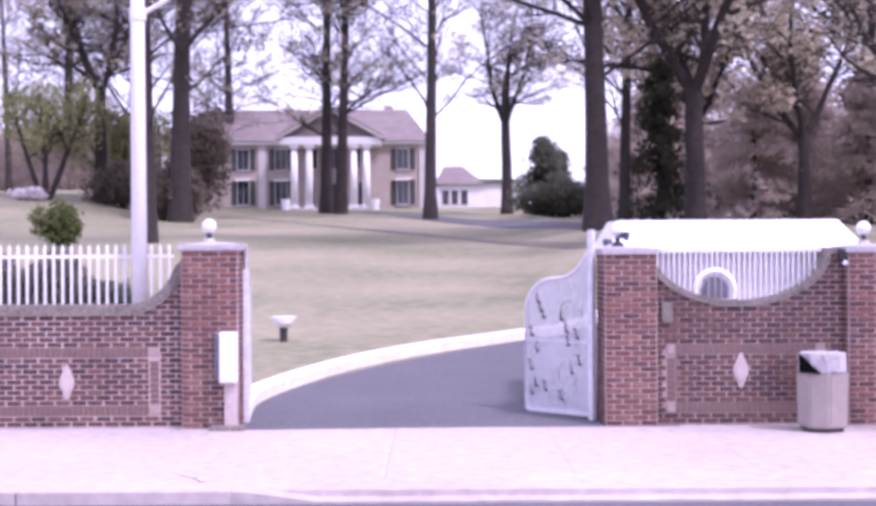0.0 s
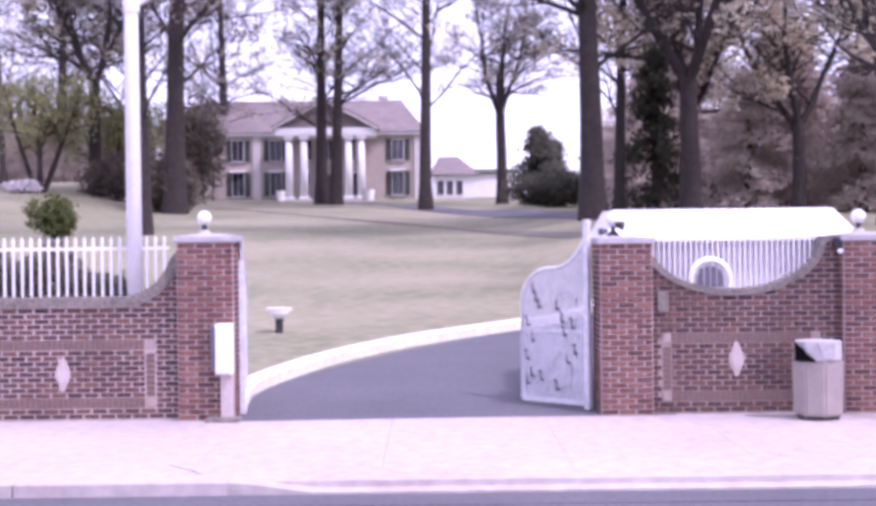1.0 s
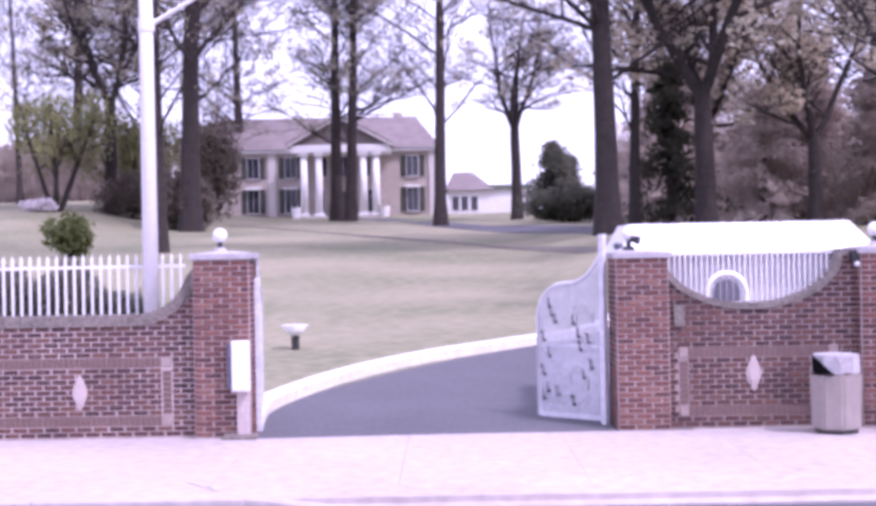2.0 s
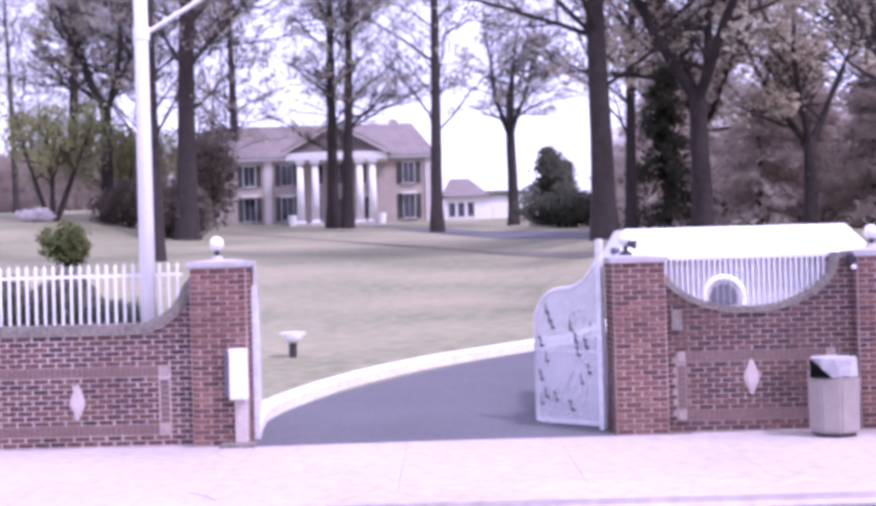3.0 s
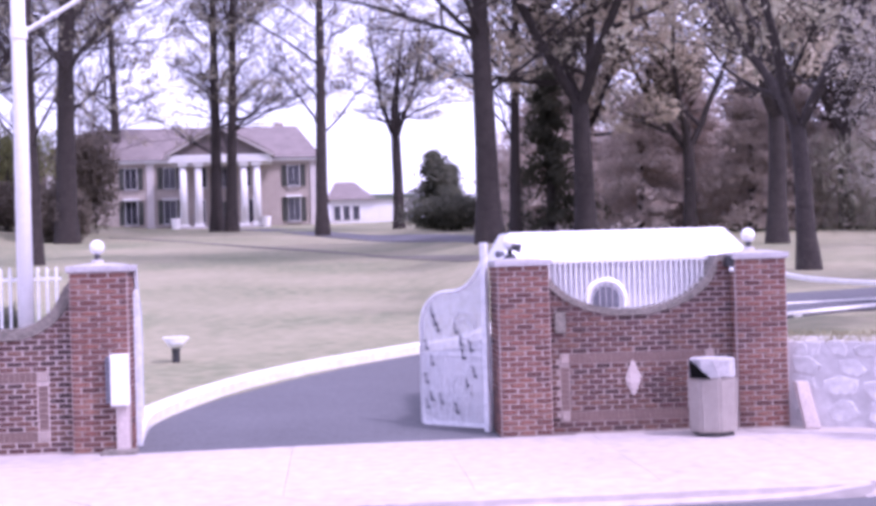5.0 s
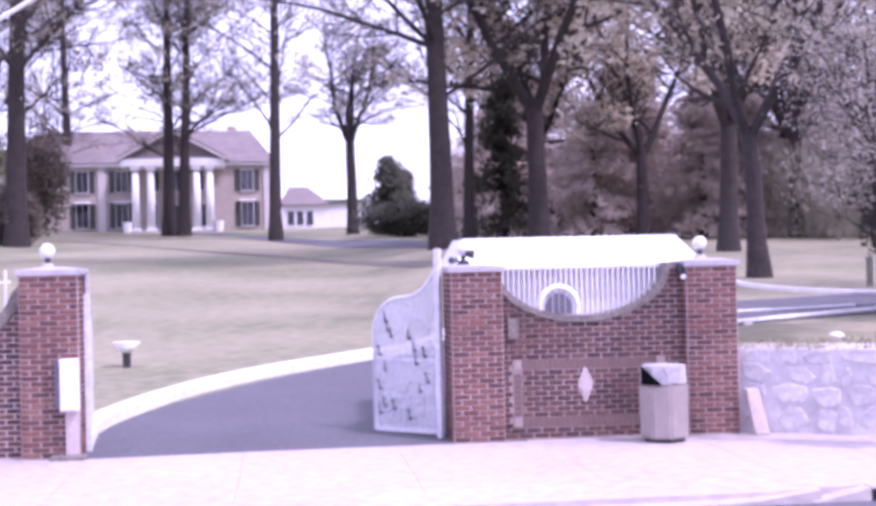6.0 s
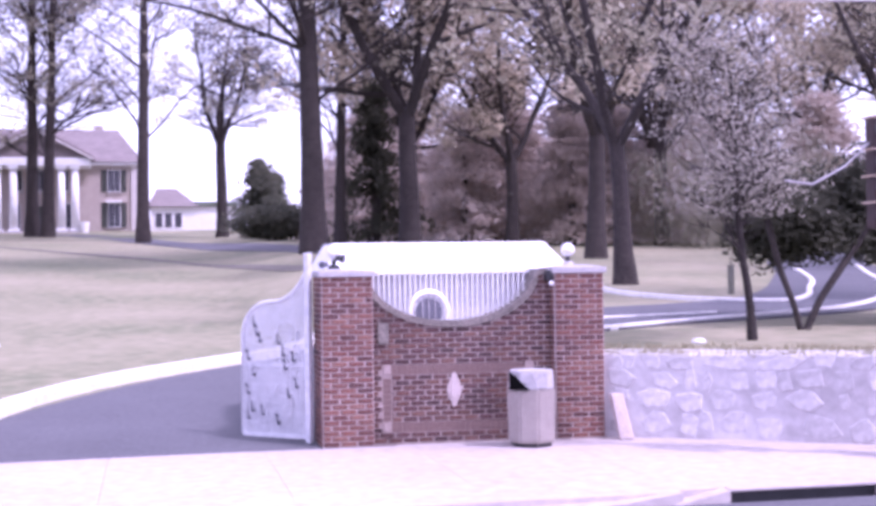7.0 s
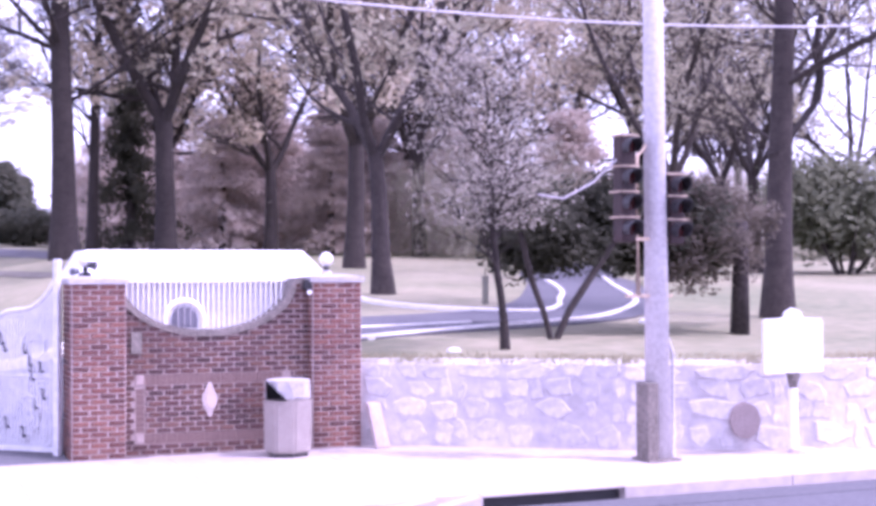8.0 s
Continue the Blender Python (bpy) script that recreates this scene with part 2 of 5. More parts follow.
def ribbon(name, line, half, material, label, category, lift=0.03, thick=0.06):
    """A strip over the land along (x, y) points."""
    pts = [Vector((x, y, 0)) for x, y in line]
    verts, faces = [], []
    for i, p in enumerate(pts):
        d = (pts[min(i + 1, len(pts) - 1)] - pts[max(i - 1, 0)]).normalized()
        s = Vector((d.y, -d.x, 0))
        for k in (-1, -0.5, 0, 0.5, 1):
            q = p + s * half * k
            verts.append((q.x, q.y, road_z(q.x, q.y) + lift))
        for k in (-1, 1):
            q = p + s * half * k
            verts.append((q.x, q.y, road_z(q.x, q.y) + lift - thick - 0.3))
    for i in range(len(pts) - 1):
        a, b = i * 7, i * 7 + 7
        for k in range(4):
            faces.append((a + k, a + k + 1, b + k + 1, b + k))
        faces.append((a, b, b + 5, a + 5))
        faces.append((a + 4, a + 6, b + 6, b + 4))
    return tagged(raw(name, verts, faces, material, smooth=False), label, category, kind="structure")


def road_z(x, y):
    """The drive's bed: flush with the pavement at the gate, then on the land."""
    if y > 17.6 or abs(x) >= 4:
        return land(x, y)
    return max(0.0, land(x, y) * smooth01((y - 16.4) / 1.2)) - 0.03 * smooth01((17.3 - y) / 0.8)


def spline(points, step=0.5):
    """Catmull-Rom through (x, y) points."""
    out = []
    P = [points[0]] + list(points) + [points[-1]]
    for i in range(1, len(P) - 2):
        a, b, c, d = (Vector((*p, 0)) for p in P[i - 1:i + 3])
        n = max(2, int((c - b).length / step))
        for k in range(n):
            t = k / n
            v = 0.5 * (2 * b + (c - a) * t + (2 * a - 5 * b + 4 * c - d) * t * t + (3 * b - a - 3 * c + d) * t ** 3)
            out.append((v.x, v.y))
    out.append(tuple(points[-1]))
    return out


# ---- drive, kerbs and pavement ----
DRIVE_A = spline([(-0.25, 16.3), (-0.25, 17.6), (0.3, 19.4), (1.9, 22.0), (4.4, 24.8), (6.7, 28.0), (7.6, 34.0), (7.6, 43.0)])
ribbon("driveway", DRIVE_A, 2.3, M_ASPHALT, "grey asphalt driveway winding up from the gate", "driveway", 0.03)
ribbon("driveway", spline([(6.4, 43.5), (5.18, 47.0), (3.0, 60.0), (-2.5, 73.4), (-7.9, 84.7), (-16.2, 101.0), (-24.0, 108.0)], 2.0), 0.34, M_LANE, "narrow dark lane crossing the lawn to the house", "driveway", 0.03)
ribbon("driveway", spline([(2.2, 19.4), (5.0, 20.4), (7.6, 21.6), (10.2, 22.5), (12.2, 23.6), (14.2, 26.2), (16.2, 29.8), (18.6, 34.5), (22.0, 42.0), (28.0, 52.0)]), 1.55, M_ASPHALT, "grey asphalt driveway branch curving round the oak", "driveway", 0.036)


ribbon("driveway", spline([(8.4, 43.0), (8.6, 54.0), (7.2, 65.0), (4.0, 80.0), (0.6, 92.0), (-4.0, 108.0), (-9.6, 116.0)], 2.0), 1.5, M_ASPHALT, "asphalt drive climbing to the house front", "driveway", 0.034)


def kerb_line(points, w, h, label):
    line = spline(points, 0.4)
    pts = [Vector((x, y, 0)) for x, y in line]
    verts, faces = [], []
    for i, p in enumerate(pts):
        d = (pts[min(i + 1, len(pts) - 1)] - pts[max(i - 1, 0)]).normalized()
        s = Vector((d.y, -d.x, 0))
        z = road_z(p.x, p.y)
        for a, b in ((-w / 2, -0.1), (-w / 2, h - 0.02), (-w / 2 + 0.02, h), (w / 2 - 0.02, h), (w / 2, h - 0.02), (w / 2, -0.1)):
            q = p + s * a
            verts.append((q.x, q.y, z + b))
    for i in range(len(pts) - 1):
        for k in range(5):
            a = i * 6 + k
            faces.append((a, a + 6, a + 7, a + 1))
    faces.append((0, 1, 2, 3, 4, 5))
    n = len(pts) * 6
    faces.append((n - 1, n - 2, n - 3, n - 4, n - 5, n - 6))
    return tagged(raw("kerb", verts, faces, M_CURB), label, "kerb", kind="structure")


kerb_line([(-2.55, 17.1), (-2.62, 18.2), (-2.5, 19.2), (-1.65, 21.5), (-0.34, 23.6), (1.65, 25.7), (3.2, 27.3), (4.9, 30.5), (5.3, 36.0)], 0.30, 0.17, "white-painted concrete kerb along the driveway")
kerb_line([(6.2, 19.35), (6.82, 19.6), (9.18, 20.8), (11.25, 21.75), (12.7, 22.7), (14.7, 25.05), (16.27, 27.6), (18.3, 32.1), (21.0, 37.5)], 0.13, 0.08, "white-painted kerb of the driveway branch")
kerb_line([(9.9, 29.6), (9.6, 27.0), (10.3, 25.0), (11.8, 23.95), (12.9, 25.0), (14.1, 27.2), (15.6, 30.0), (17.7, 35.0)], 0.12, 0.09, "white-painted kerb round the oak island")
kerb_line([(6.4, 20.95), (7.38, 21.3), (9.55, 21.85)], 0.10, 0.06, "low white-painted kerb strip on the driveway")

APRON = (-1.9, 4.9)
pave = thing("pavement", "pale sun-bleached concrete pavement with a sloping crossover", "pavement", kind="structure")
bed = flat("bed", [(-900, KERB_Y + 0.158), (900, KERB_Y + 0.158), (900, 13.3), (90, 13.3), (24, 13.5), (14.0, 13.7), (11.0, 14.1), (9.8, 14.55), (8.55, 15.15), (7.3, 16.0), (5.72, 17.0), (3, 17.0), (3, 16.5), (-3, 16.5), (-3, 17.0), (-900, 17.0)], -0.02, M_CONCRETE, "", "", 0.2)
bed.parent = pave
for key in ("label", "category", "kind"):
    if key in bed:
        del bed[key]


def slab(x0, x1, y0, y1):
    """One cast slab; its street end dips where cars cross."""
    bm = bmesh.new()
    g = 0.002
    n = 5
    grid = []
    for i in range(n + 1):
        y = y0 + g + (y1 - y0 - 2 * g) * i / n
        row = []
        for j in range(4):
            x = x0 + g + (x1 - x0 - 2 * g) * j / 3
            side = smooth01((x - APRON[0]) / 0.7) * smooth01((APRON[1] - x) / 0.7)
            z = 0.004 - 0.105 * side * smooth01((KERB_Y + 1.0 - y) / 1.15)
            row.append(bm.verts.new((x, y, z)))
        grid.append(row)
    for i in range(n):
        for j in range(3):
            bm.faces.new((grid[i][j], grid[i][j + 1], grid[i + 1][j + 1], grid[i + 1][j]))
    edge = [e for e in bm.edges if len(e.link_faces) == 1]
    r = bmesh.ops.extrude_edge_only(bm, edges=edge)
    for v in r["geom"]:
        if isinstance(v, bmesh.types.BMVert):
            v.co.z -= 0.12
    part("slab", bm, M_CONCRETE, pave)


KLO = KERB_Y + 0.16
for i in range(-6, 13):
    x0 = -2.36 + i * 1.84
    x1 = x0 + 1.84
    split = 14.55
    top = min(wall_front(x0), wall_front(x1)) - 0.33 if x1 > 5.8 else 16.5
    if APRON[0] < (x0 + x1) / 2 < APRON[1]:
        slab(x0, x1, KERB_Y + 0.0, split)
    else:
        slab(x0, x1, KLO, min(split, top))
    if top > split:
        slab(x0, x1, split, top)


def crack(points):
    bm = bmesh.new()
    rng = random.Random(9)
    L = [(bm.verts.new((x, y - rng.uniform(0.006, 0.016), 0.0065)), bm.verts.new((x, y + rng.uniform(0.006, 0.016), 0.0065))) for x, y in points]
    for (a, b), (c, d) in zip(L, L[1:]):
        bm.faces.new((a, c, d, b))
    part("crack", bm, M_BLACK, pave, "dark crack in the concrete")


crack([(-2.62, 13.22), (-2.5, 13.1), (-2.42, 12.96), (-2.34, 12.93), (-2.26, 12.72), (-2.2, 12.70)])


def kerb_stone(x0, x1, drop=None):
    """One kerbstone; drop: the end at which it slopes down to the crossover."""
    bm = box(x0 + 0.004, x1 - 0.004, KERB_Y - 0.03, KLO - 0.004, -0.3, 0.012, 0.015)
    if drop is not None:
        for v in bm.verts:
            if v.co.z > -0.1 and abs(v.co.x - drop) < 0.1:
                v.co.z -= 0.11
    part("kerbstone", bm, M_CONCRETE, kerb)


kerb = thing("kerb", "pale concrete street kerb with a storm drain slot", "kerb", kind="structure")
DRAIN = (5.48, 7.08)
for x0 in np.arange(-13.6, APRON[0] - 0.1, 1.95):
    kerb_stone(x0, x0 + 1.95)
kerb_stone(APRON[1], DRAIN[0], APRON[1])
for x0 in np.arange(DRAIN[1], 24, 2.1):
    kerb_stone(x0, x0 + 2.1)
part("drain_lintel", box(DRAIN[0], DRAIN[1], KERB_Y - 0.02, KLO - 0.004, -0.008, 0.02, 0.008), M_CONCRETE, kerb)
# the slot's inner shade is a black block, no hollow behind
part("drain_throat", box(DRAIN[0], DRAIN[1], KERB_Y + 0.10, KLO - 0.01, -0.2, -0.012), M_BLACK, kerb, "black block standing in for the shade in the storm drain slot")
part("gutter", box(-900, 900, KERB_Y - 0.55, KERB_Y - 0.03, -0.3, -0.112), M_ASPHALT, kerb)


# ---- brick gate walls ----
def brick_mesh(material):
    """A unit brick, front towards -y, with chamfered front edges."""
    w, d, h, c = 0.0965, 0.03, 0.0238, 0.004
    v = [(-w + c, -d, -h + c), (w - c, -d, -h + c), (w - c, -d, h - c), (-w + c, -d, h - c),
         (-w, -d + c, -h), (w, -d + c, -h), (w, -d + c, h), (-w, -d + c, h),
         (-w, d, -h), (w, d, -h), (w, d, h), (-w, d, h)]
    f = [(0, 1, 2, 3), (0, 4, 5, 1), (1, 5, 6, 2), (2, 6, 7, 3), (3, 7, 4, 0), (4, 8, 9, 5), (5, 9, 10, 6), (6, 10, 11, 7), (7, 11, 8, 4)]
    me = bpy.data.meshes.new("brick")
    me.from_pydata(v, [], f)
    me.materials.append(material)
    return me


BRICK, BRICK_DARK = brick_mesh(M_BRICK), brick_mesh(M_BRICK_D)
COURSE, PITCH, JOINT = 0.066, 0.2035, 0.030
brick_rng = random.Random(5)


def put_brick(parent, x, y, z, sx=1.0, turn=0.0, sz=1.0):
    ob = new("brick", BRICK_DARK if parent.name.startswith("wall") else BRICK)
    ob.parent = parent
    ob.matrix_basis = Matrix.Translation((x, y + brick_rng.uniform(-0.003, 0.003), z)) @ Matrix.Rotation(turn, 4, "Z") @ Matrix.Diagonal((sx, 1, sz, 1))


def lay(parent, x0, x1, z0, z1, y, keep=None):
    """Running bond on a face towards -y; keep(x, z) leaves out what falls outside."""
    row = 0
    z = z0 + COURSE / 2
    pitch = (x1 - x0) / round((x1 - x0) / PITCH)
    while z < z1 - 0.02:
        x = x0 - (pitch / 2 if row % 2 else 0)
        while x < x1 - 0.01:
            a, b = max(x, x0), min(x + pitch, x1)
            for p, q in (keep(a, b, z) if keep else [(a, b)]):
                if q - p > 0.045:
                    put_brick(parent, (p + q) / 2, y + 0.018, z, (q - p - JOINT) / 0.193)
            x += pitch
        z += COURSE
        row += 1


def lay_side(parent, y0, y1, z0, z1, x, turn):
    row = 0
    z = z0 + COURSE / 2
    while z < z1 - 0.02:
        y = y0 - (PITCH / 2 if row % 2 else 0)
        while y < y1 - 0.01:
            a, b = max(y, y0), min(y + PITCH, y1)
            if b - a > 0.055:
                put_brick(parent, x, (a + b) / 2, z, (b - a - JOINT) / 0.193, turn)
            y += PITCH
        z += COURSE
        row += 1


def pier(x0, x1, name="gate_pier", label="red brick gate pier with a grey stone cap", h=2.08, side=None, depth=0.62):
    p = thing(name, label, "brick pier", ((x0 + x1) / 2, WALL_Y, 0), "brick gate piers")
    w = (x1 - x0) / 2
    part("core", box(-w + 0.002, w - 0.002, 0.002, depth, -0.05, h), M_MORTAR_P, p)
    part("cap", prism_cap(-w - 0.035, w + 0.035, -0.035, depth + 0.035, h, 0.075, 0.03), M_STONE, p, "grey stone cap")
    lay(p, -w, w, 0.0, h, 0.0)
    if side == "left":
        lay_side(p, 0.03, depth, 0.0, h, -w + 0.018, -math.pi / 2)
    if side == "right":
        lay_side(p, 0.03, depth, 0.0, h, w - 0.018, math.pi / 2)
    return p


def prism_cap(x0, x1, y0, y1, z, edge, rise):
    """A flat slab with a low pyramid on it."""
    bm = box(x0, x1, y0, y1, z, z + edge, 0.008)
    cx, cy, s = (x0 + x1) / 2, (y0 + y1) / 2, 0.13
    a = [bm.verts.new(p) for p in ((x0 + 0.03, y0 + 0.03, z + edge - 0.002), (x1 - 0.03, y0 + 0.03, z + edge - 0.002), (x1 - 0.03, y1 - 0.03, z + edge - 0.002), (x0 + 0.03, y1 - 0.03, z + edge - 0.002))]
    b = [bm.verts.new(p) for p in ((cx - s, cy - s, z + edge + rise), (cx + s, cy - s, z + edge + rise), (cx + s, cy + s, z + edge + rise), (cx - s, cy + s, z + edge + rise))]
    for i in range(4):
        bm.faces.new((a[i], a[(i + 1) % 4], b[(i + 1) % 4], b[i]))
    bm.faces.new(b)
    return bm


LP = pier(-3.17, -2.47, side="right", h=2.19)
RP = pier(2.055, 2.70, side="left", h=2.11, depth=0.8)
RP2 = pier(5.06, 5.72, label="narrow red brick end pier with a stone cap", side="left", h=2.12)

RECESS = WALL_Y + 0.17


def left_top(x):
    return 1.50 if x < -3.92 else 2.20 - math.sqrt(max(0.0, 0.70 ** 2 - (min(x, -3.23) + 3.92) ** 2))


def mid_top(x):
    return 2.16 - 0.65 * math.sqrt(max(0.0, 1 - ((x - 3.75) / 1.10) ** 2))


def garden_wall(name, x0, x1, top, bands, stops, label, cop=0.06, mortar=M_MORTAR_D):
    w = thing(name, label, "brick wall", (0, RECESS, 0), "brick gate walls", "structure")
    n = 40
    xs = [x0 + (x1 - x0) * i / n for i in range(n + 1)]
    part("core", prism([(x0, -0.05), *[(x, top(x) - 0.03) for x in reversed(xs)][::-1], (x1, -0.05)], 0.002, 0.26), mortar, w)
    bm = bmesh.new()
    rows = []
    for x in xs:
        s = (top(x + 0.01) - top(x - 0.01)) / 0.02
        k = math.sqrt(1 + min(s * s, 9))
        nx, nz = -max(-3, min(3, s)) / k, 1 / k
        z = top(x)
        rows.append([bm.verts.new(p) for p in ((x - nx * cop, -0.03, z - nz * cop), (x + nx * 0.02, -0.03, z + nz * 0.02), (x + nx * 0.02, 0.29, z + nz * 0.02), (x - nx * cop, 0.29, z - nz * cop))])
    for a, b in zip(rows, rows[1:]):
        for i in range(4):
            bm.faces.new((a[i], a[(i + 1) % 4], b[(i + 1) % 4], b[i]))
    bm.faces.new(rows[0])
    bm.faces.new(rows[-1][::-1])
    bmesh.ops.recalc_face_normals(bm, faces=bm.faces[:])
    part("coping", bm, M_COPING, w, "dark weathered coping following the sweep")

    def keep(a, b, z):
        ok = [a + (b - a) * i / 10 for i in range(11) if top(a + (b - a) * i / 10) > z + cop]
        if not ok:
            return []
        bits = [(ok[0], ok[-1])]
        for z0, z1, xa, xb in [(p, q, u, v) for p, q, u, v in bands] + [(p, q, u, v) for u, v, p, q in stops]:
            if z0 < z < z1:
                bits = [k for p, q in bits for k in ((p, min(q, xa)), (max(p, xb), q)) if k[1] > k[0]]
        return bits
    lay(w, x0, x1, 0.0, 2.1, 0.0, keep)
    # frame of upright bricks round the panel, with pale corner stones
    bm = bmesh.new()
    for z0, z1, xa, xb in bands:
        x = xa
        while x < xb - 0.03:
            box(x + 0.002, x + 0.065, -0.004, 0.04, z0 + 0.006, z1 - 0.006, bm=bm)
            x += 0.068
    for xa, xb, z0, z1 in stops:
        z = z0 + 0.145
        while z < z1 - 0.17:
            box(xa + 0.006, xb - 0.006, -0.004, 0.04, z + 0.003, z + 0.064, bm=bm)
            z += 0.068
    part("panel_frame", bm, M_SOLDIER, w, "frame of upright bricks round a sunken panel")
    for xa, xb, z0, z1 in stops:
        for zz in (bands[0][0], bands[1][0]):
            part("corner_stone", box(xa + 0.004, xb - 0.004, -0.012, 0.04, zz + 0.01, zz + 0.135, 0.006), M_CORNER, w, "pale corner stone")
    return w


M_CORNER = mat("weathered_corner_stone", (0.27, 0.21, 0.19), (0.40, 0.32, 0.295), 6.0, 0.9, 0.3)
M_COPING = mat("weathered_coping", (0.11, 0.10, 0.085), (0.25, 0.215, 0.19), 3.0, 0.9, 0.4)
M_SOLDIER = mat("upright_bricks", (0.125, 0.078, 0.07), (0.20, 0.135, 0.118), 8.0, 0.9, 0.3)
M_STONE_P = mat("pale_pink_stone", (0.42, 0.35, 0.33), (0.56, 0.48, 0.46), 5.0, 0.9, 0.25)

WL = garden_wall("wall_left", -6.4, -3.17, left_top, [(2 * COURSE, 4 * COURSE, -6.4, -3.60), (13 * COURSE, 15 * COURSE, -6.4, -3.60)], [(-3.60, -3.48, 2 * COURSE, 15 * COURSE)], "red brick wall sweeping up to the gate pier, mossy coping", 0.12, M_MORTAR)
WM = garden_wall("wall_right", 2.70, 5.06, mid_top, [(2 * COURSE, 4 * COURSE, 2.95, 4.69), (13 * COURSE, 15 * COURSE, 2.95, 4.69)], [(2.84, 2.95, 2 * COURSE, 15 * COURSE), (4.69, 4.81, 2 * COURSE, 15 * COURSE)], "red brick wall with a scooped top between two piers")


def medallion(x, z, parent_wall):
    m = thing("medallion", "pale carved lozenge medallion set in the brick wall", "medallion", (x, RECESS, z), "wall medallions")
    out = []
    for i in range(32):
        a = 2 * math.pi * i / 32
        r = 1.0 + 0.10 * math.cos(4 * a)
        out.append((0.088 * r * math.cos(a), 0.18 * r * math.sin(a) * (1 + 0.12 * abs(math.sin(a)) ** 6)))
    part("plate", prism(out, -0.03, 0.03), M_STONE_P, m)
    part("boss", prism([(0.6 * a, 0.62 * b) for a, b in out], -0.045, -0.028), M_STONE_P, m)
    return m


medallion(-4.63, 0.56, WL)
medallion(3.76, 0.66, WM)


def finial(p, z, label, dx, dark=False):
    f = thing("globe_lamp", label, "globe lamp", (p.location.x + dx, p.location.y + 0.30, z), "globe lamps on the piers")
    part("foot", cone((0, 0, 0), (0, 0, 0.05), 0.085, 0.06, 16), M_BLACK if dark else M_STONE, f)
    part("neck", cone((0, 0, 0.04), (0, 0, 0.15), 0.03, 0.035, 12), M_BLACK, f)
    part("globe", ball((0, 0, 0.20), 0.09), M_WHITE, f, "white opal glass globe", True)
    if dark:
        part("floodlight", cone((0.02, -0.08, 0.14), (0.12, -0.12, 0.12), 0.035, 0.06, 16), M_BLACK, f, "small dark floodlight")
        part("floodlight", cone((-0.10, -0.04, 0.06), (-0.17, -0.12, 0.05), 0.03, 0.045, 16), M_GREYD, f, "small dark floodlight")
    return f


finial(LP, 2.292, "white globe lamp on the stone pier cap", -0.05)
finial(RP, 2.212, "globe lamp with dark floodlights on the pier cap", -0.12, True)
finial(RP2, 2.222, "white globe lamp on the end pier cap", -0.05)
part("floodlight", box(-0.42, -0.30, 0.02, 0.22, 2.02, 2.16, 0.02), M_BLACK, RP2, "dark floodlight under the cap edge")
part("floodlight_bulb", ball((-0.36, 0.03, 1.99), 0.035), M_WHITE, RP2, "white bulb", True)
part("wall_plate", box(2.78, 2.92, -0.035, -0.008, 1.25, 1.52, 0.006), M_COPING, WM, "small dark metal plate")


# ---- fences on the walls ----
def fence(name, x0, x1, y, low, high, pitch, label, tip=True, r=0.014, rails=(0.12,)):
    f = thing(name, label, "fence", (0, y, 0))
    x = x0
    while x <= x1:
        z0 = low(x)
        if high - z0 > 0.06:
            bm = box(x - r, x + r, -r, r, z0, high)
            if tip:
                cone((x, 0, high), (x, 0, high + 0.06), r * 1.5, 0.002, 4, bm)
            part("picket", bm, M_WHITE, f)
        x += pitch
    for d in rails:
        part("rail", box(x0 - 0.03, x1 + 0.03, -0.010, 0.022, high - d - 0.02, high - d + 0.02), M_WHITE, f)
    return f


pf = fence("picket_fence", -6.3, -3.42, 17.30, lambda x: 1.2, 2.22, 0.114, "white iron picket fence close behind the brick wall", r=0.015, rails=(0.10, 0.85))
for x in (-6.28, -5.14, -4.0):
    part("post", box(x - 0.02, x + 0.02, -0.02, 0.02, -0.05, 1.3), M_WHITE, pf)
fence("iron_grille", 2.76, 4.76, RECESS + 0.14, lambda x: mid_top(x) + 0.01, 2.18, 0.068, "white iron grille in the scooped wall top", False, 0.009, (0.02,))
arch = thing("arch_ornament", "white arched iron ornament resting on the scooped wall", "ornament", (3.47, RECESS + 0.12, mid_top(3.47) + 0.02))
pts = [(0.245, 0, 0.0)] + [(0.245 * math.cos(a), 0, 0.10 + 0.245 * math.sin(a)) for a in np.linspace(0, math.pi, 17)] + [(-0.245, 0, 0.0)]
part("ring", sweep(pts, 0.036), M_WHITE, arch, smooth=True)
part("inner_panel", prism([(0.17, 0.0)] + [(0.17 * math.cos(a), 0.10 + 0.17 * math.sin(a)) for a in np.linspace(0, math.pi, 13)] + [(-0.17, 0.0)], -0.004, 0.004), M_GREYD, arch, "flat dark panel inside the arch")
for k in (-0.08, 0.0, 0.08):
    part("bar", box(k - 0.007, k + 0.007, -0.016, -0.006, 0.0, 0.10 + math.sqrt(0.24 ** 2 - k * k)), M_STONE, arch)


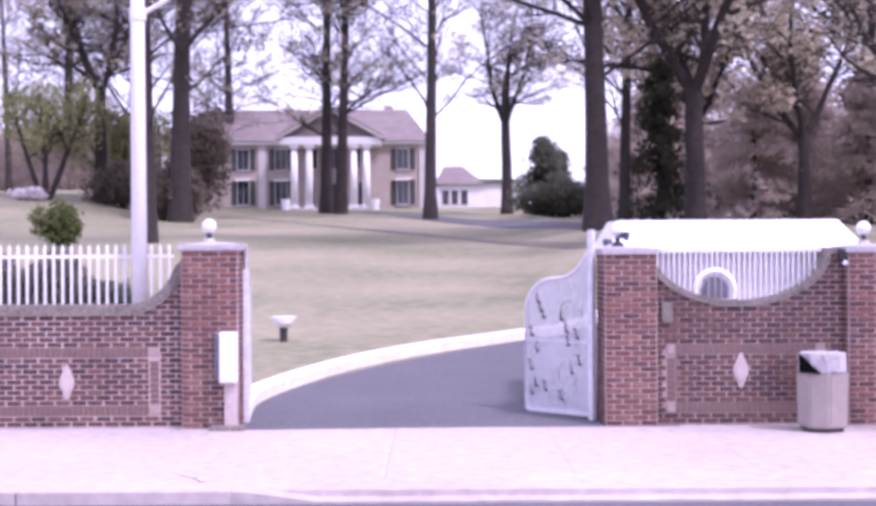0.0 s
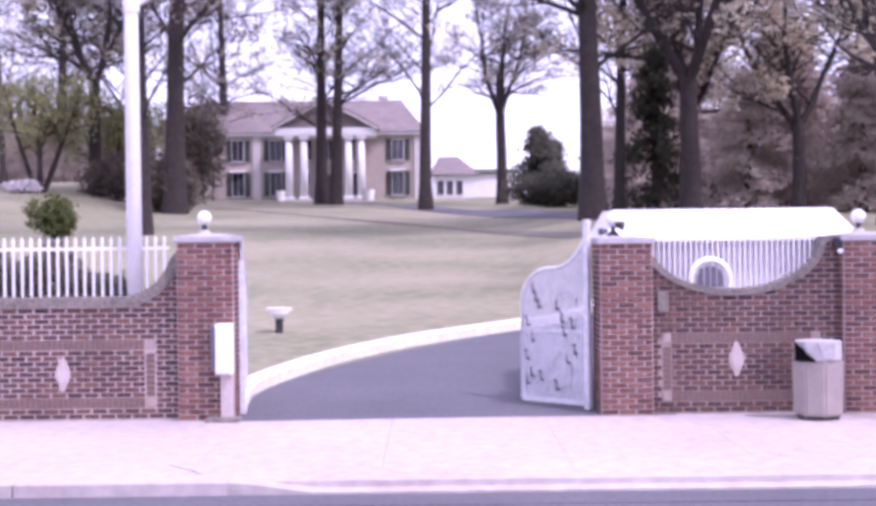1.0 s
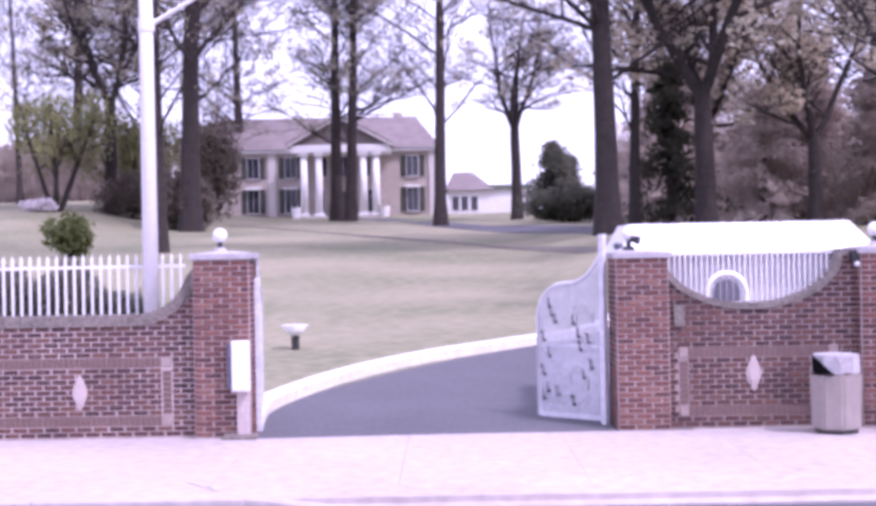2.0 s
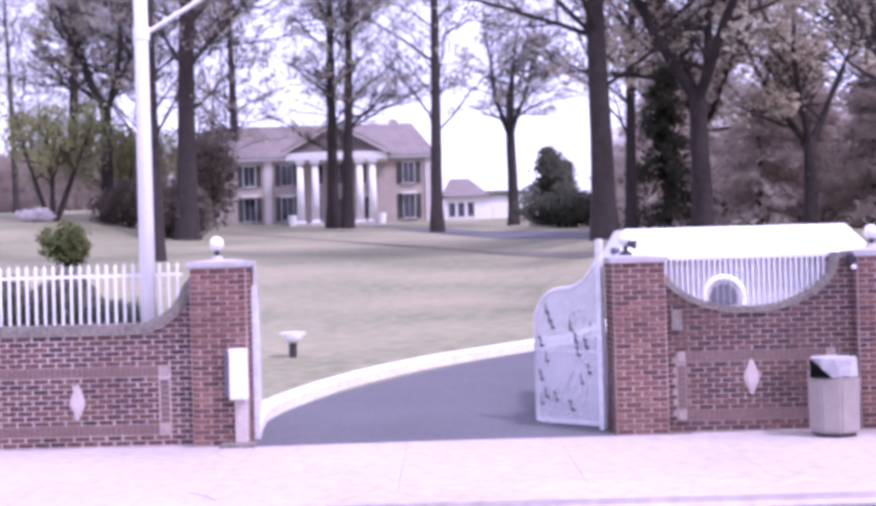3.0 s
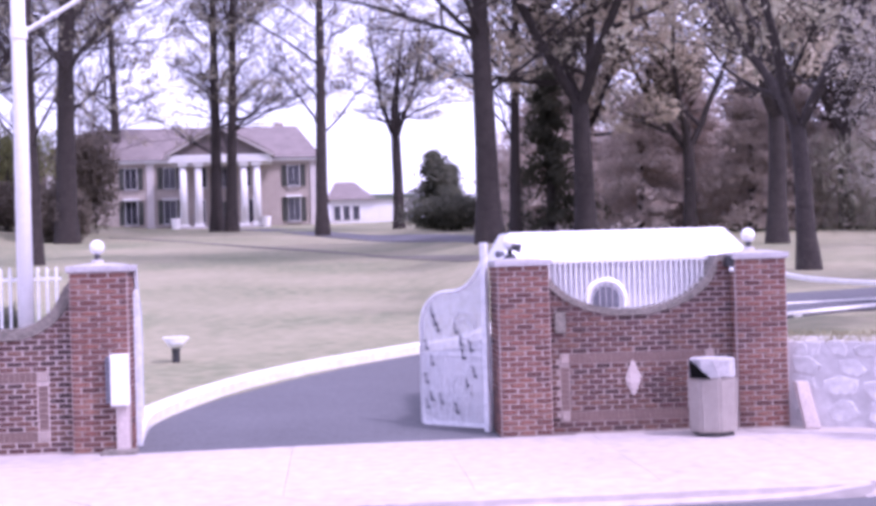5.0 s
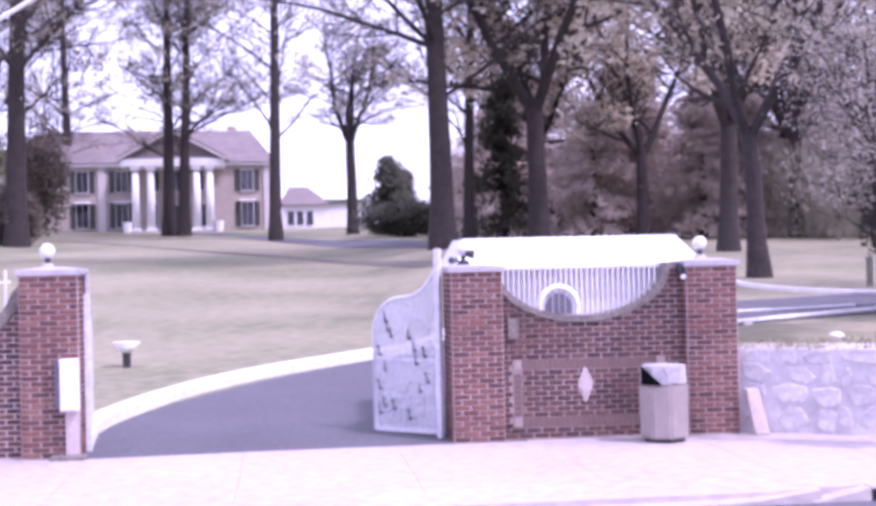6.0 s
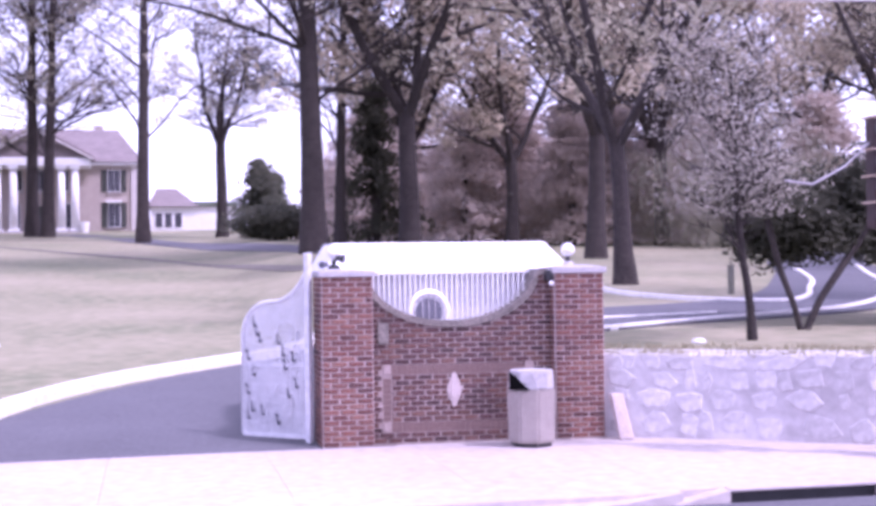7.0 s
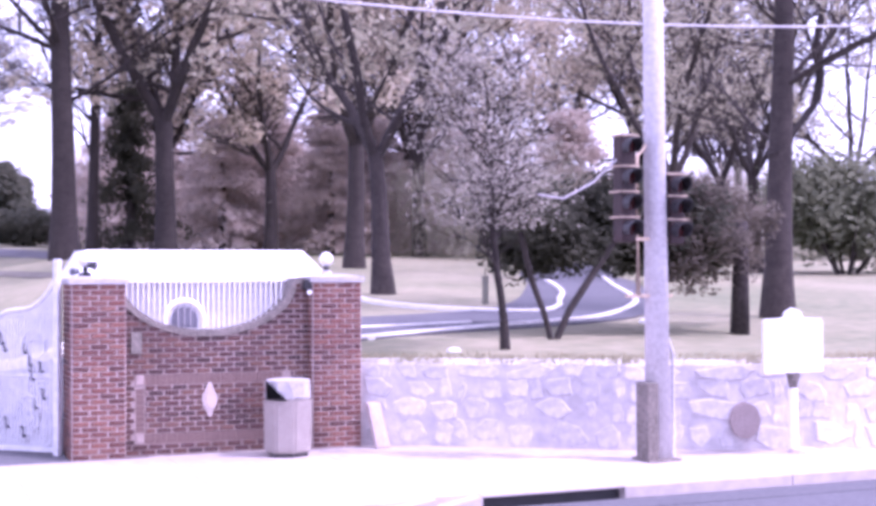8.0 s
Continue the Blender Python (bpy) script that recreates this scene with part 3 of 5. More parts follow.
# ---- guard booth behind the wall ----
def booth():
    b = thing("guard_booth", "white guard booth with a low hipped roof", "booth", (3.82, 18.35, 0))
    z0 = land(3.82, 18.3) - 0.3
    part("body", box(-1.28, 1.28, -0.95, 0.85, z0, 2.16, 0.01), M_BOOTH, b)
    part("fascia", box(-1.56, 1.60, -1.13, 1.05, 2.12, 2.18, 0.008), M_WHITE, b)
    bm = bmesh.new()
    lo = [bm.verts.new(p) for p in ((-1.60, -1.17, 2.182), (1.64, -1.17, 2.182), (1.64, 1.09, 2.182), (-1.60, 1.09, 2.182))]
    hi = [bm.verts.new(p) for p in ((-1.45, -0.6, 2.55), (1.44, -0.6, 2.55), (1.44, 0.5, 2.55), (-1.45, 0.5, 2.55))]
    for i in range(4):
        bm.faces.new((lo[i], lo[(i + 1) % 4], hi[(i + 1) % 4], hi[i]))
    bm.faces.new(hi)
    bm.faces.new(lo[::-1])
    part("roof", bm, M_WHITE, b, "white metal hipped roof")


M_BOOTH = mat("booth_siding", (0.62, 0.60, 0.62), (0.74, 0.72, 0.74), 2.0, 0.7, 0.1)
M_GLASSD = mat("dark_glass", (0.02, 0.022, 0.03), (0.05, 0.05, 0.06), 1.0, 0.08, 0.0)
booth()


# ---- gate leaves ----
def gate_leaf(at, turn, label, length=1.04, post=2.42):
    """Hinge at the origin, leaf along +x, standing on the drive."""
    g = thing("gate_leaf", label, "gate", at, "driveway gate leaves")
    g.rotation_euler = (0, 0, turn)

    def top(x):
        u = x / length
        if u > 0.55:
            return 1.36 + 0.44 * math.sqrt(max(0.0, 1 - ((u - 0.55) / 0.45) ** 2))
        return 1.80 + 0.40 * (1 - u / 0.55) ** 2.4
    xs = [length * i / 24 for i in range(25)]
    part("hinge_post", box(-0.045, 0.03, -0.04, 0.04, 0.0, post, 0.01), M_GATE, g)
    part("bottom_rail", box(0.0, length, -0.018, 0.018, 0.06, 0.12, 0.005), M_GATE, g)
    part("top_rail", sweep([(x, 0, top(x)) for x in xs] + [(length, 0, 0.09)], 0.026), M_GATE, g, smooth=True)
    n = 22
    for i in range(1, n):
        x = length * i / n
        part("bar", box(x - 0.010, x + 0.010, -0.009, 0.009, 0.10, top(x)), M_GATE, g)
    part("mesh_screen", prism([(0.02, 0.12), *[(x, top(x) - 0.02) for x in xs[1:]], (length - 0.02, 0.12)], -0.001, 0.001), M_SCREEN, g, "pale see-through wire screen")
    # dark notes
    rng = random.Random(3)
    for k, (x, z) in enumerate(((0.82, 1.50), (0.78, 1.38), (0.73, 1.30), (0.92, 1.06), (0.44, 1.28), (0.20, 1.05), (0.36, 1.12), (0.16, 0.72), (0.84, 0.86), (0.93, 0.62), (0.86, 0.40), (0.70, 0.36), (0.93, 0.30), (0.33, 0.95), (0.28, 0.60), (0.45, 0.25))):
        bm = ball((x, 0.03, z), 0.027, sz=0.75)
        box(x + 0.016, x + 0.026, 0.024, 0.036, z, z + 0.12, bm=bm)
        if k % 2:
            box(x + 0.022, x + 0.06, 0.024, 0.036, z + 0.095, z + 0.12, bm=bm)
        part("note", bm, M_GREYD, g, "dark musical note ornament")
    part("middle_rail", box(0.0, length, -0.012, 0.012, 0.98, 1.01), M_GATE, g)
    pts = [(0.30 + 0.2 * math.cos(a) * (1 - a / 14), 0.02, 1.35 + 0.22 * math.sin(a) * (1 - a / 14)) for a in np.linspace(0, 9, 30)]
    part("scroll", sweep(pts, 0.009, 6), M_GATE, g, "white iron scroll", True)
    pts = [(0.40 + 0.22 * math.cos(-a) * (1 - a / 14), 0.02, 0.55 + 0.3 * math.sin(-a) * (1 - a / 14)) for a in np.linspace(0, 9, 30)]
    part("scroll", sweep(pts, 0.009, 6), M_GATE, g, "white iron scroll", True)
    return g


def screen_mat():
    m = mat("wire_screen", (0.66, 0.68, 0.74), (0.80, 0.82, 0.86), 30.0, 0.6, 0.0)
    n, l = m.node_tree.nodes, m.node_tree.links
    tc, ck = n.new("ShaderNodeTexCoord"), n.new("ShaderNodeTexNoise")
    ck.inputs["Scale"].default_value = 160.0
    l.new(tc.outputs["Object"], ck.inputs["Vector"])
    mt = n.new("ShaderNodeMath")
    mt.operation = "GREATER_THAN"
    mt.inputs[1].default_value = 0.57
    l.new(ck.outputs["Fac"], mt.inputs[0])
    l.new(mt.outputs[0], n["Principled BSDF"].inputs["Alpha"])
    return m


M_SCREEN = screen_mat()
gate_leaf((1.93, 17.02, 0.0), radians(138), "white iron gate leaf with dark notes, swung open")
gate_leaf((-2.43, 17.02, 0.0), radians(95.5), "white iron gate leaf swung open beside the pier", post=1.95)


# ---- house on the rise ----
M_HSTONE = mat("tan_stone", (0.34, 0.29, 0.25), (0.50, 0.44, 0.39), 1.2, 0.9, 0.4, 0, 6)
M_ROOF = mat("grey_shingles", (0.15, 0.125, 0.12), (0.25, 0.215, 0.205), 1.0, 0.9, 0.4, 0, 10)
M_PALE = mat("pale_trim", (0.52, 0.48, 0.46), (0.66, 0.62, 0.60), 1.5, 0.7, 0.1)
M_GREENROOF = mat("green_roof", (0.10, 0.13, 0.10), (0.16, 0.19, 0.15), 1.0, 0.9, 0.3)
HZ, HY = 5.75, 125.0


def window(parent, x, z, w, h, y, shutters=True, lintel=False):
    wd = part("window", box(x - w / 2, x + w / 2, y - 0.10, y + 0.02, z - h / 2, z + h / 2, 0.02), M_WHITE, parent, "white-framed window with dark shutters")
    part("pane", box(x - w / 2 + 0.06, x - 0.02, y - 0.115, y - 0.098, z - h / 2 + 0.06, z + h / 2 - 0.06), M_GLASSD, wd, "dark pane")
    part("pane", box(x + 0.02, x + w / 2 - 0.06, y - 0.115, y - 0.098, z - h / 2 + 0.06, z + h / 2 - 0.06), M_GLASSD, wd, "dark pane")
    part("sill", box(x - w / 2 - 0.08, x + w / 2 + 0.08, y - 0.2, y, z - h / 2 - 0.1, z - h / 2, 0.01), M_STONE, wd)
    if shutters:
        for s in (-1, 1):
            c = x + s * (w / 2 + 0.28)
            part("shutter", box(c - 0.24, c + 0.24, y - 0.09, y + 0.01, z - h / 2, z + h / 2, 0.01), M_SHUTTER, wd, "dark shutter")
    if lintel:
        part("awning", box(x - w / 2 - 0.15, x + w / 2 + 0.15, y - 0.5, y, z + h / 2 + 0.02, z + h / 2 + 0.2, 0.04), M_WHITE, wd, "white hood over the window")


M_SHUTTER = mat("dark_shutter", (0.03, 0.035, 0.03), (0.055, 0.06, 0.05), 3.0, 0.6, 0.1)


def house():
    h = thing("house", "two-storey tan stone mansion with a white columned portico", "house", (0, HY, HZ))
    x0, x1 = -25.5, -1.05
    part("wall", box(x0, x1, 0, 11, -0.6, 6.1), M_HSTONE, h, "tan stone wall")
    part("cornice", box(x0 - 0.35, x1 + 0.35, -0.4, 11.4, 6.1, 6.42, 0.05), M_WHITE, h, "white cornice")
    bm = bmesh.new()
    lo = [bm.verts.new(p) for p in ((x0 - 0.5, -0.55, 6.42), (x1 + 0.5, -0.55, 6.42), (x1 + 0.5, 11.5, 6.42), (x0 - 0.5, 11.5, 6.42))]
    hi = [bm.verts.new(p) for p in ((x0 + 3.2, 5.4, 9.9), (x1 - 1.9, 5.4, 9.9))]
    for f in ((lo[0], lo[1], hi[1], hi[0]), (lo[1], lo[2], hi[1]), (lo[2], lo[3], hi[0], hi[1]), (lo[3], lo[0], hi[0])):
        bm.faces.new(f)
    part("roof", bm, M_ROOF, h, "grey shingled hip roof")
    for x in (-18.0, -14.5, -3.2):
        window(h, x, 4.75, 1.15, 1.95, 0.0)
        window(h, x, 1.65, 1.15, 2.2, 0.0, lintel=True)
    for x in (-11.6, -9.6, -7.6):
        window(h, x, 4.75, 1.0, 1.9, 0.0, False)
    window(h, -11.8, 1.6, 1.0, 2.2, 0.0, False)
    window(h, -7.4, 1.6, 1.0, 2.2, 0.0, False)
    d = part("door", box(-10.2, -9.0, -0.12, 0.02, 0.0, 2.5, 0.02), M_SHUTTER, h, "dark front door")
    part("door_frame", box(-10.5, -10.2, -0.16, 0.02, 0.0, 2.8, 0.02), M_WHITE, h)
    part("door_frame", box(-9.0, -8.7, -0.16, 0.02, 0.0, 2.8, 0.02), M_WHITE, h)
    for x in (-16.25, x0 + 0.3, x1 - 0.3):
        part("pilaster", box(x - 0.35, x + 0.35, -0.15, 0.02, 0, 6.1, 0.03), M_PALE, h, "pale pilaster")
    # portico
    px0, px1, d = -12.9, -6.4, -3.6
    part("porch_floor", box(px0 - 0.5, px1 + 0.5, d - 0.5, 0, -0.6, 0.12, 0.03), M_STONE, h)
    part("step", box(px0 + 1.0, px1 - 1.0, d - 1.0, d - 0.5, -0.6, -0.06, 0.03), M_STONE, h)
    for x in (px0, px0 + 1.35, px1 - 1.15, px1):
        c = part("column", cone((x, d, 0.3), (x, d, 5.5), 0.36, 0.30, 20), M_WHITE, h, "white round column", True)
        part("column_base", box(x - 0.46, x + 0.46, d - 0.46, d + 0.46, 0.1, 0.32, 0.04), M_WHITE, c)
        part("capital", box(x - 0.44, x + 0.44, d - 0.44, d + 0.44, 5.48, 5.8, 0.08), M_WHITE, c)
    part("entablature", box(px0 - 1.25, px1 + 1.25, d - 0.5, 0.0, 5.8, 6.5, 0.05), M_WHITE, h)
    cx = (px0 + px1) / 2
    part("pediment", prism([(px0 - 1.2, 6.5), (px1 + 1.2, 6.5), (cx, 8.75)], d - 0.3, 2.0), M_ROOF, h, "dark shingled pediment")
    for s in (-1, 1):
        a, b = (px0 - 1.6, 6.45) if s < 0 else (px1 + 1.6, 6.45), (cx, 9.05)
        part("portico_roof", prism([a, b, (b[0], b[1] + 0.18), (a[0], a[1] + 0.18)], d - 0.6, 4.5), M_ROOF, h)
        part("raking_cornice", prism([(a[0], a[1] - 0.2), (b[0], b[1] - 0.2), b, a], d - 0.72, d - 0.3), M_PALE, h, "pale raking cornice")
    part("chimney", box(-5.2, -4.3, 6.8, 8.0, 8.0, 10.4, 0.03), M_HSTONE, h)
    for x in (-13.6, -5.6):
        part("urn", cone((x, d - 0.6, -0.4), (x, d - 0.6, 0.9), 0.28, 0.42, 14), M_WHITE, h, "white urn beside the steps")


house()


def annex():
    a = thing("annex", "low white side building with a grey hip roof", "house", (0, HY + 1, HZ - 0.1))
    part("wall", box(0.0, 4.0, 0, 7, -0.6, 2.55), M_WHITE, a, "white wall")
    bm = bmesh.new()
    lo = [bm.verts.new(p) for p in ((-0.3, -0.4, 2.55), (4.4, -0.4, 2.55), (4.4, 7.4, 2.55), (-0.3, 7.4, 2.55))]
    hi = [bm.verts.new(p) for p in ((0.6, 3.5, 4.4), (2.4, 3.5, 4.4))]
    for f in ((lo[0], lo[1], hi[1], hi[0]), (lo[1], lo[2], hi[1]), (lo[2], lo[3], hi[0], hi[1]), (lo[3], lo[0], hi[0])):
        bm.faces.new(f)
    part("roof", bm, M_ROOF, a, "grey hip roof")
    part("wing", box(4.0, 7.6, 0.4, 6, -0.6, 2.6), M_WHITE, a, "white lower wing")
    part("wing_roof", box(3.9, 7.9, 0.1, 6.3, 2.6, 3.0, 0.05), M_GREENROOF, a, "flat green roof edge")
    for x in (0.75, 1.6, 2.5):
        wd = part("window", box(x - 0.36, x + 0.36, -0.06, 0.02, 0.6, 2.0, 0.02), M_WHITE, a, "white-framed window")
        part("pane", box(x - 0.3, x + 0.3, -0.08, -0.055, 0.66, 1.94), M_GLASSD, wd)
    part("garage_door", box(4.6, 6.8, 0.33, 0.42, -0.2, 1.7, 0.02), M_WHITE, a)


annex()


# ---- trees ----
def limb(verts, faces, p, d, length, r0, r1, segs, sides, rng, bend, up):
    """One tapered crooked limb; returns the points and directions along it."""
    out = []
    base = len(verts)
    for i in range(segs + 1):
        t = i / segs
        r = r0 + (r1 - r0) * t
        q = Vector((0, 0, 1)).rotation_difference(d)
        for k in range(sides):
            a = 2 * math.pi * k / sides
            v = p + q @ Vector((r * math.cos(a), r * math.sin(a), 0))
            verts.append((v.x, v.y, v.z))
        out.append((p.copy(), d.copy(), r))
        if i < segs:
            d = (d + Vector((rng.gauss(0, bend), rng.gauss(0, bend), rng.gauss(0, bend) + up))).normalized()
            p = p + d * (length / segs)
    for i in range(segs):
        for k in range(sides):
            a, b = base + i * sides + k, base + i * sides + (k + 1) % sides
            faces.append((a, b, b + sides, a + sides))
    return out


def grow(seed, height, dia, fork=0.3, spread=0.8, levels=3, kids=(9, 7, 6), flare=1.35, leaf=0, leaf_size=0.16, scatter=0.5, sway=0.03, low=0.0, stems=1, thick=(0.4, 0.62), split=None, clumps=0, twig=0.009):
    """Branch and leaf geometry of a tree at the origin."""
    rng = random.Random(seed)
    V, F = [], []
    tips = []

    def kidsof(line, level, length):
        if level > levels:
            return
        n = kids[level - 1]
        for i in range(n):
            t = (fork if level == 1 else 0.25) + (1 - (fork if level == 1 else 0.25)) * (i + rng.random()) / n
            p, d, r = line[min(len(line) - 1, int(t * (len(line) - 1)))]
            az = rng.uniform(0, 2 * math.pi)
            side = Vector((math.cos(az), math.sin(az), rng.uniform(-0.1, 0.5)))
            dd = (d * rng.uniform(0.35, 0.9) + side * spread).normalized()
            ln = length * rng.uniform(0.45, 0.75) * (1.15 - 0.5 * t if level == 1 else 1)
            rr = max(twig, r * rng.uniform(*(thick if level == 1 else (0.4, 0.62))))
            sub = limb(V, F, p, dd, ln, rr, max(0.004, rr * 0.25), (5, 3, 3, 2)[level - 1], (6, 4, 3, 3)[level - 1], rng, 0.16, 0.05)
            if level >= levels - 1:
                tips.extend(q for q, _, _ in sub[1:])
            kidsof(sub, level + 1, ln)

    for s in range(stems):
        az = 2 * math.pi * s / stems + rng.random()
        d = Vector((0.42 * math.cos(az), 0.42 * math.sin(az), 1)).normalized() if stems > 1 else Vector((0, 0, 1))
        o = Vector((0.12 * math.cos(az), 0.12 * math.sin(az), -0.3)) if stems > 1 else Vector((0, 0, -0.3))
        if split:
            frac, n, lean = split
            trunk = limb(V, F, o, d, height * frac, dia / 2, dia * 0.40, 7, 10, rng, sway, 0.01)
            p, td, r = trunk[-1]
            for k in range(n):
                a = 2 * math.pi * (k + rng.uniform(-0.25, 0.25)) / n
                ld = (td + Vector((math.cos(a), math.sin(a), 0)) * lean * rng.uniform(0.6, 1.2)).normalized()
                big = limb(V, F, p - td * dia * 0.3, ld, height * (1 - frac) * rng.uniform(0.85, 1.1), r * rng.uniform(0.6, 0.8), 0.03, 9, 8, rng, 0.09, 0.06)
                kidsof(big, 1, height * 0.38)
        else:
            trunk = limb(V, F, o, d, height, dia / 2, dia * 0.14, 12, 10, rng, sway, 0.01)
            kidsof(trunk, 1, height * 0.5)
    for i in range(len(V)):
        x, y, z = V[i]
        k = 1 + (flare - 1) * math.exp(-max(z, 0) / (dia * 0.9))
        if z < dia * 4 and stems == 1:
            V[i] = (x * k, y * k, z)
    LV, LF = [], []
    knots = [rng.choice(tips) for _ in range(clumps)] if clumps else tips
    for i in range(leaf):
        c = rng.choice(knots) + Vector((rng.gauss(0, scatter), rng.gauss(0, scatter), rng.gauss(0, scatter * 0.8)))
        if c.z < low:
            continue
        u = Vector((rng.gauss(0, 1), rng.gauss(0, 1), rng.gauss(0, 1))).normalized()
        w = u.orthogonal().normalized()
        w = (w + u.cross(w) * rng.uniform(-1, 1)).normalized()
        s = leaf_size * rng.uniform(0.6, 1.3)
        b = len(LV)
        for q in (c - u * s, c + w * s * 0.45, c + u * s, c - w * s * 0.45):
            LV.append((q.x, q.y, q.z))
        LF.append((b, b + 1, b + 2, b + 3))
    return V, F, LV, LF


def tree(name, label, category, g, leafmat, at, turn=0.0, scale=1.0, group=""):
    t = thing(name, label, category, at, group)
    raw("trunk", g[0], g[1], M_BARK, t, True)
    if g[3]:
        raw("crown", g[2], g[3], leafmat, t)
    t.rotation_euler, t.scale = (0, 0, turn), (scale,) * 3
    return t


def plant(src, x, y, turn, scale, label=""):
    c = copy_thing(src, Matrix.Translation((x, y, land(x, y))) @ Matrix.Rotation(turn, 4, "Z"))
    c.scale = (scale,) * 3
    if label:
        c["label"] = label
    return c


def at(x, y):
    return (x, y, land(x, y))


TALL = grow(11, 27, 1.1, 0.30, 0.95, 3, (22, 10, 8), leaf=6000, leaf_size=0.15, scatter=0.32, sway=0.010, thick=(0.18, 0.36), clumps=230, twig=0.018)
SLIM = grow(12, 25, 0.78, 0.26, 0.8, 3, (20, 8, 7), leaf=2600, leaf_size=0.14, scatter=0.3, sway=0.010, thick=(0.18, 0.32), clumps=130, twig=0.018)
FORKED = grow(13, 17, 0.85, 0.15, 0.9, 3, (8, 8, 7), leaf=4200, leaf_size=0.15, scatter=0.30, split=(0.42, 4, 0.55), sway=0.015, clumps=170, twig=0.018)
RUST = grow(14, 18, 0.8, 0.12, 1.0, 3, (8, 8, 7), leaf=6500, leaf_size=0.19, scatter=0.45, split=(0.30, 4, 0.75), sway=0.015, clumps=150, twig=0.018)
OAK = grow(15, 14, 0.47, 0.12, 1.0, 3, (7, 6, 6), leaf=3400, leaf_size=0.11, scatter=0.25, flare=1.5, sway=0.015, split=(0.26, 4, 0.85), clumps=150, twig=0.012)

G_OAKS = "tall trees on the lawn"
t_tall = tree("tall_tree", "tall dark-barked tree with sparse budding twigs", "tree", TALL, M_LEAF, at(6.9, 58.0), 0.3, 1.0, G_OAKS)
plant(t_tall, -17.2, 90.0, 1.9, 1.3, "massive dark trunk rising beside the house")
plant(t_tall, -9.0, 109.0, 4.0, 0.95)
plant(t_tall, -7.7, 107.0, 2.6, 0.9)
t_slim = tree("slim_tree", "slender dark tree with fine bare side twigs", "tree", SLIM, M_LEAF, at(-0.5, 93.0), 0.8, 1.15, G_OAKS)
plant(t_slim, 9.4, 68.0, 2.2, 0.8)
plant(t_slim, -23.5, 104.0, 3.0, 0.9)
plant(t_slim, -13.35, 62.5, 4.1, 0.85, "slender dark tree standing behind the light pole")
t_fork = tree("forked_tree", "dark tree forking low into a broad twiggy crown", "tree", FORKED, M_LEAF, at(5.2, 101.0), 0.5, 1.0, G_OAKS)
plant(t_fork, -25.0, 100.0, 2.5, 1.2)
plant(t_tall, -19.5, 128.0, 5.2, 0.95)
t_oak = tree("oak_tree", "oak with spreading limbs and flared base on the island", "tree", OAK, M_LEAF, at(10.95, 30.2), 2.0, 1.0, G_OAKS)
t_rust = tree("rusty_tree", "tree with a dense rusty brown twiggy crown", "tree", RUST, M_LEAF_R, at(11.5, 60.0), 0.0, 1.22, G_OAKS)
for x, y, a, s in ((17.9, 66.0, 1.0, 0.85), (15.9, 47.0, 2.1, 0.9), (14.8, 80.0, 3.5, 0.95), (26.0, 66.0, 4.2, 1.0), (31.0, 80.0, 0.6, 1.1), (36.0, 60.0, 2.8, 1.0), (44.0, 84.0, 5.5, 1.1)):
    plant(t_rust, x, y, a, s)
limbed = plant(t_tall, 16.2, 22.0, 2.3, 0.52, "dark-trunked tree with a side limb above the wall")
V, F = [], []
turned = Matrix.Rotation(-2.3, 3, "Z")
rise = [(0.0, 3.35, 0.27), (0.34, 3.62, 0.22), (0.72, 3.98, 0.17), (0.98, 4.3, 0.13), (1.08, 4.8, 0.11), (1.0, 5.5, 0.10), (1.22, 6.4, 0.08)]
for x, z, r in rise:
    for k in range(8):
        a = math.pi * k / 4
        V.append(tuple(turned @ Vector(((x + r * 0.8 * math.cos(a)) / 0.52, r * math.sin(a) / 0.52, (z + r * 0.6 * math.cos(a)) / 0.52))))
for i in range(len(rise) - 1):
    F += [(i * 8 + k, i * 8 + (k + 1) % 8, i * 8 + 8 + (k + 1) % 8, i * 8 + 8 + k) for k in range(8)]
raw("limb", V, F, M_BARK, limbed, True)
for x, y, a, s in ((22.5, 36.0, 4.4, 0.95), (30.0, 42.0, 1.2, 1.1), (34.0, 50.0, 3.3, 1.1), (47.0, 57.0, 2.2, 1.2)):
    plant(t_oak, x, y, a, s, "broad tree with dark limbs and budding twigs")
wood_rng = random.Random(21)
for i in range(4):
    x = wood_rng.uniform(14, 85)
    y = wood_rng.uniform(100, 150)
    plant(wood_rng.choice((t_rust, t_tall, t_fork)), x, y, wood_rng.uniform(0, 6), wood_rng.uniform(0.9, 1.3))
for i in range(4):
    plant(wood_rng.choice((t_slim, t_fork, t_tall)), wood_rng.uniform(-75, -26), wood_rng.uniform(118, 160), wood_rng.uniform(0, 6), wood_rng.uniform(0.8, 1.1))


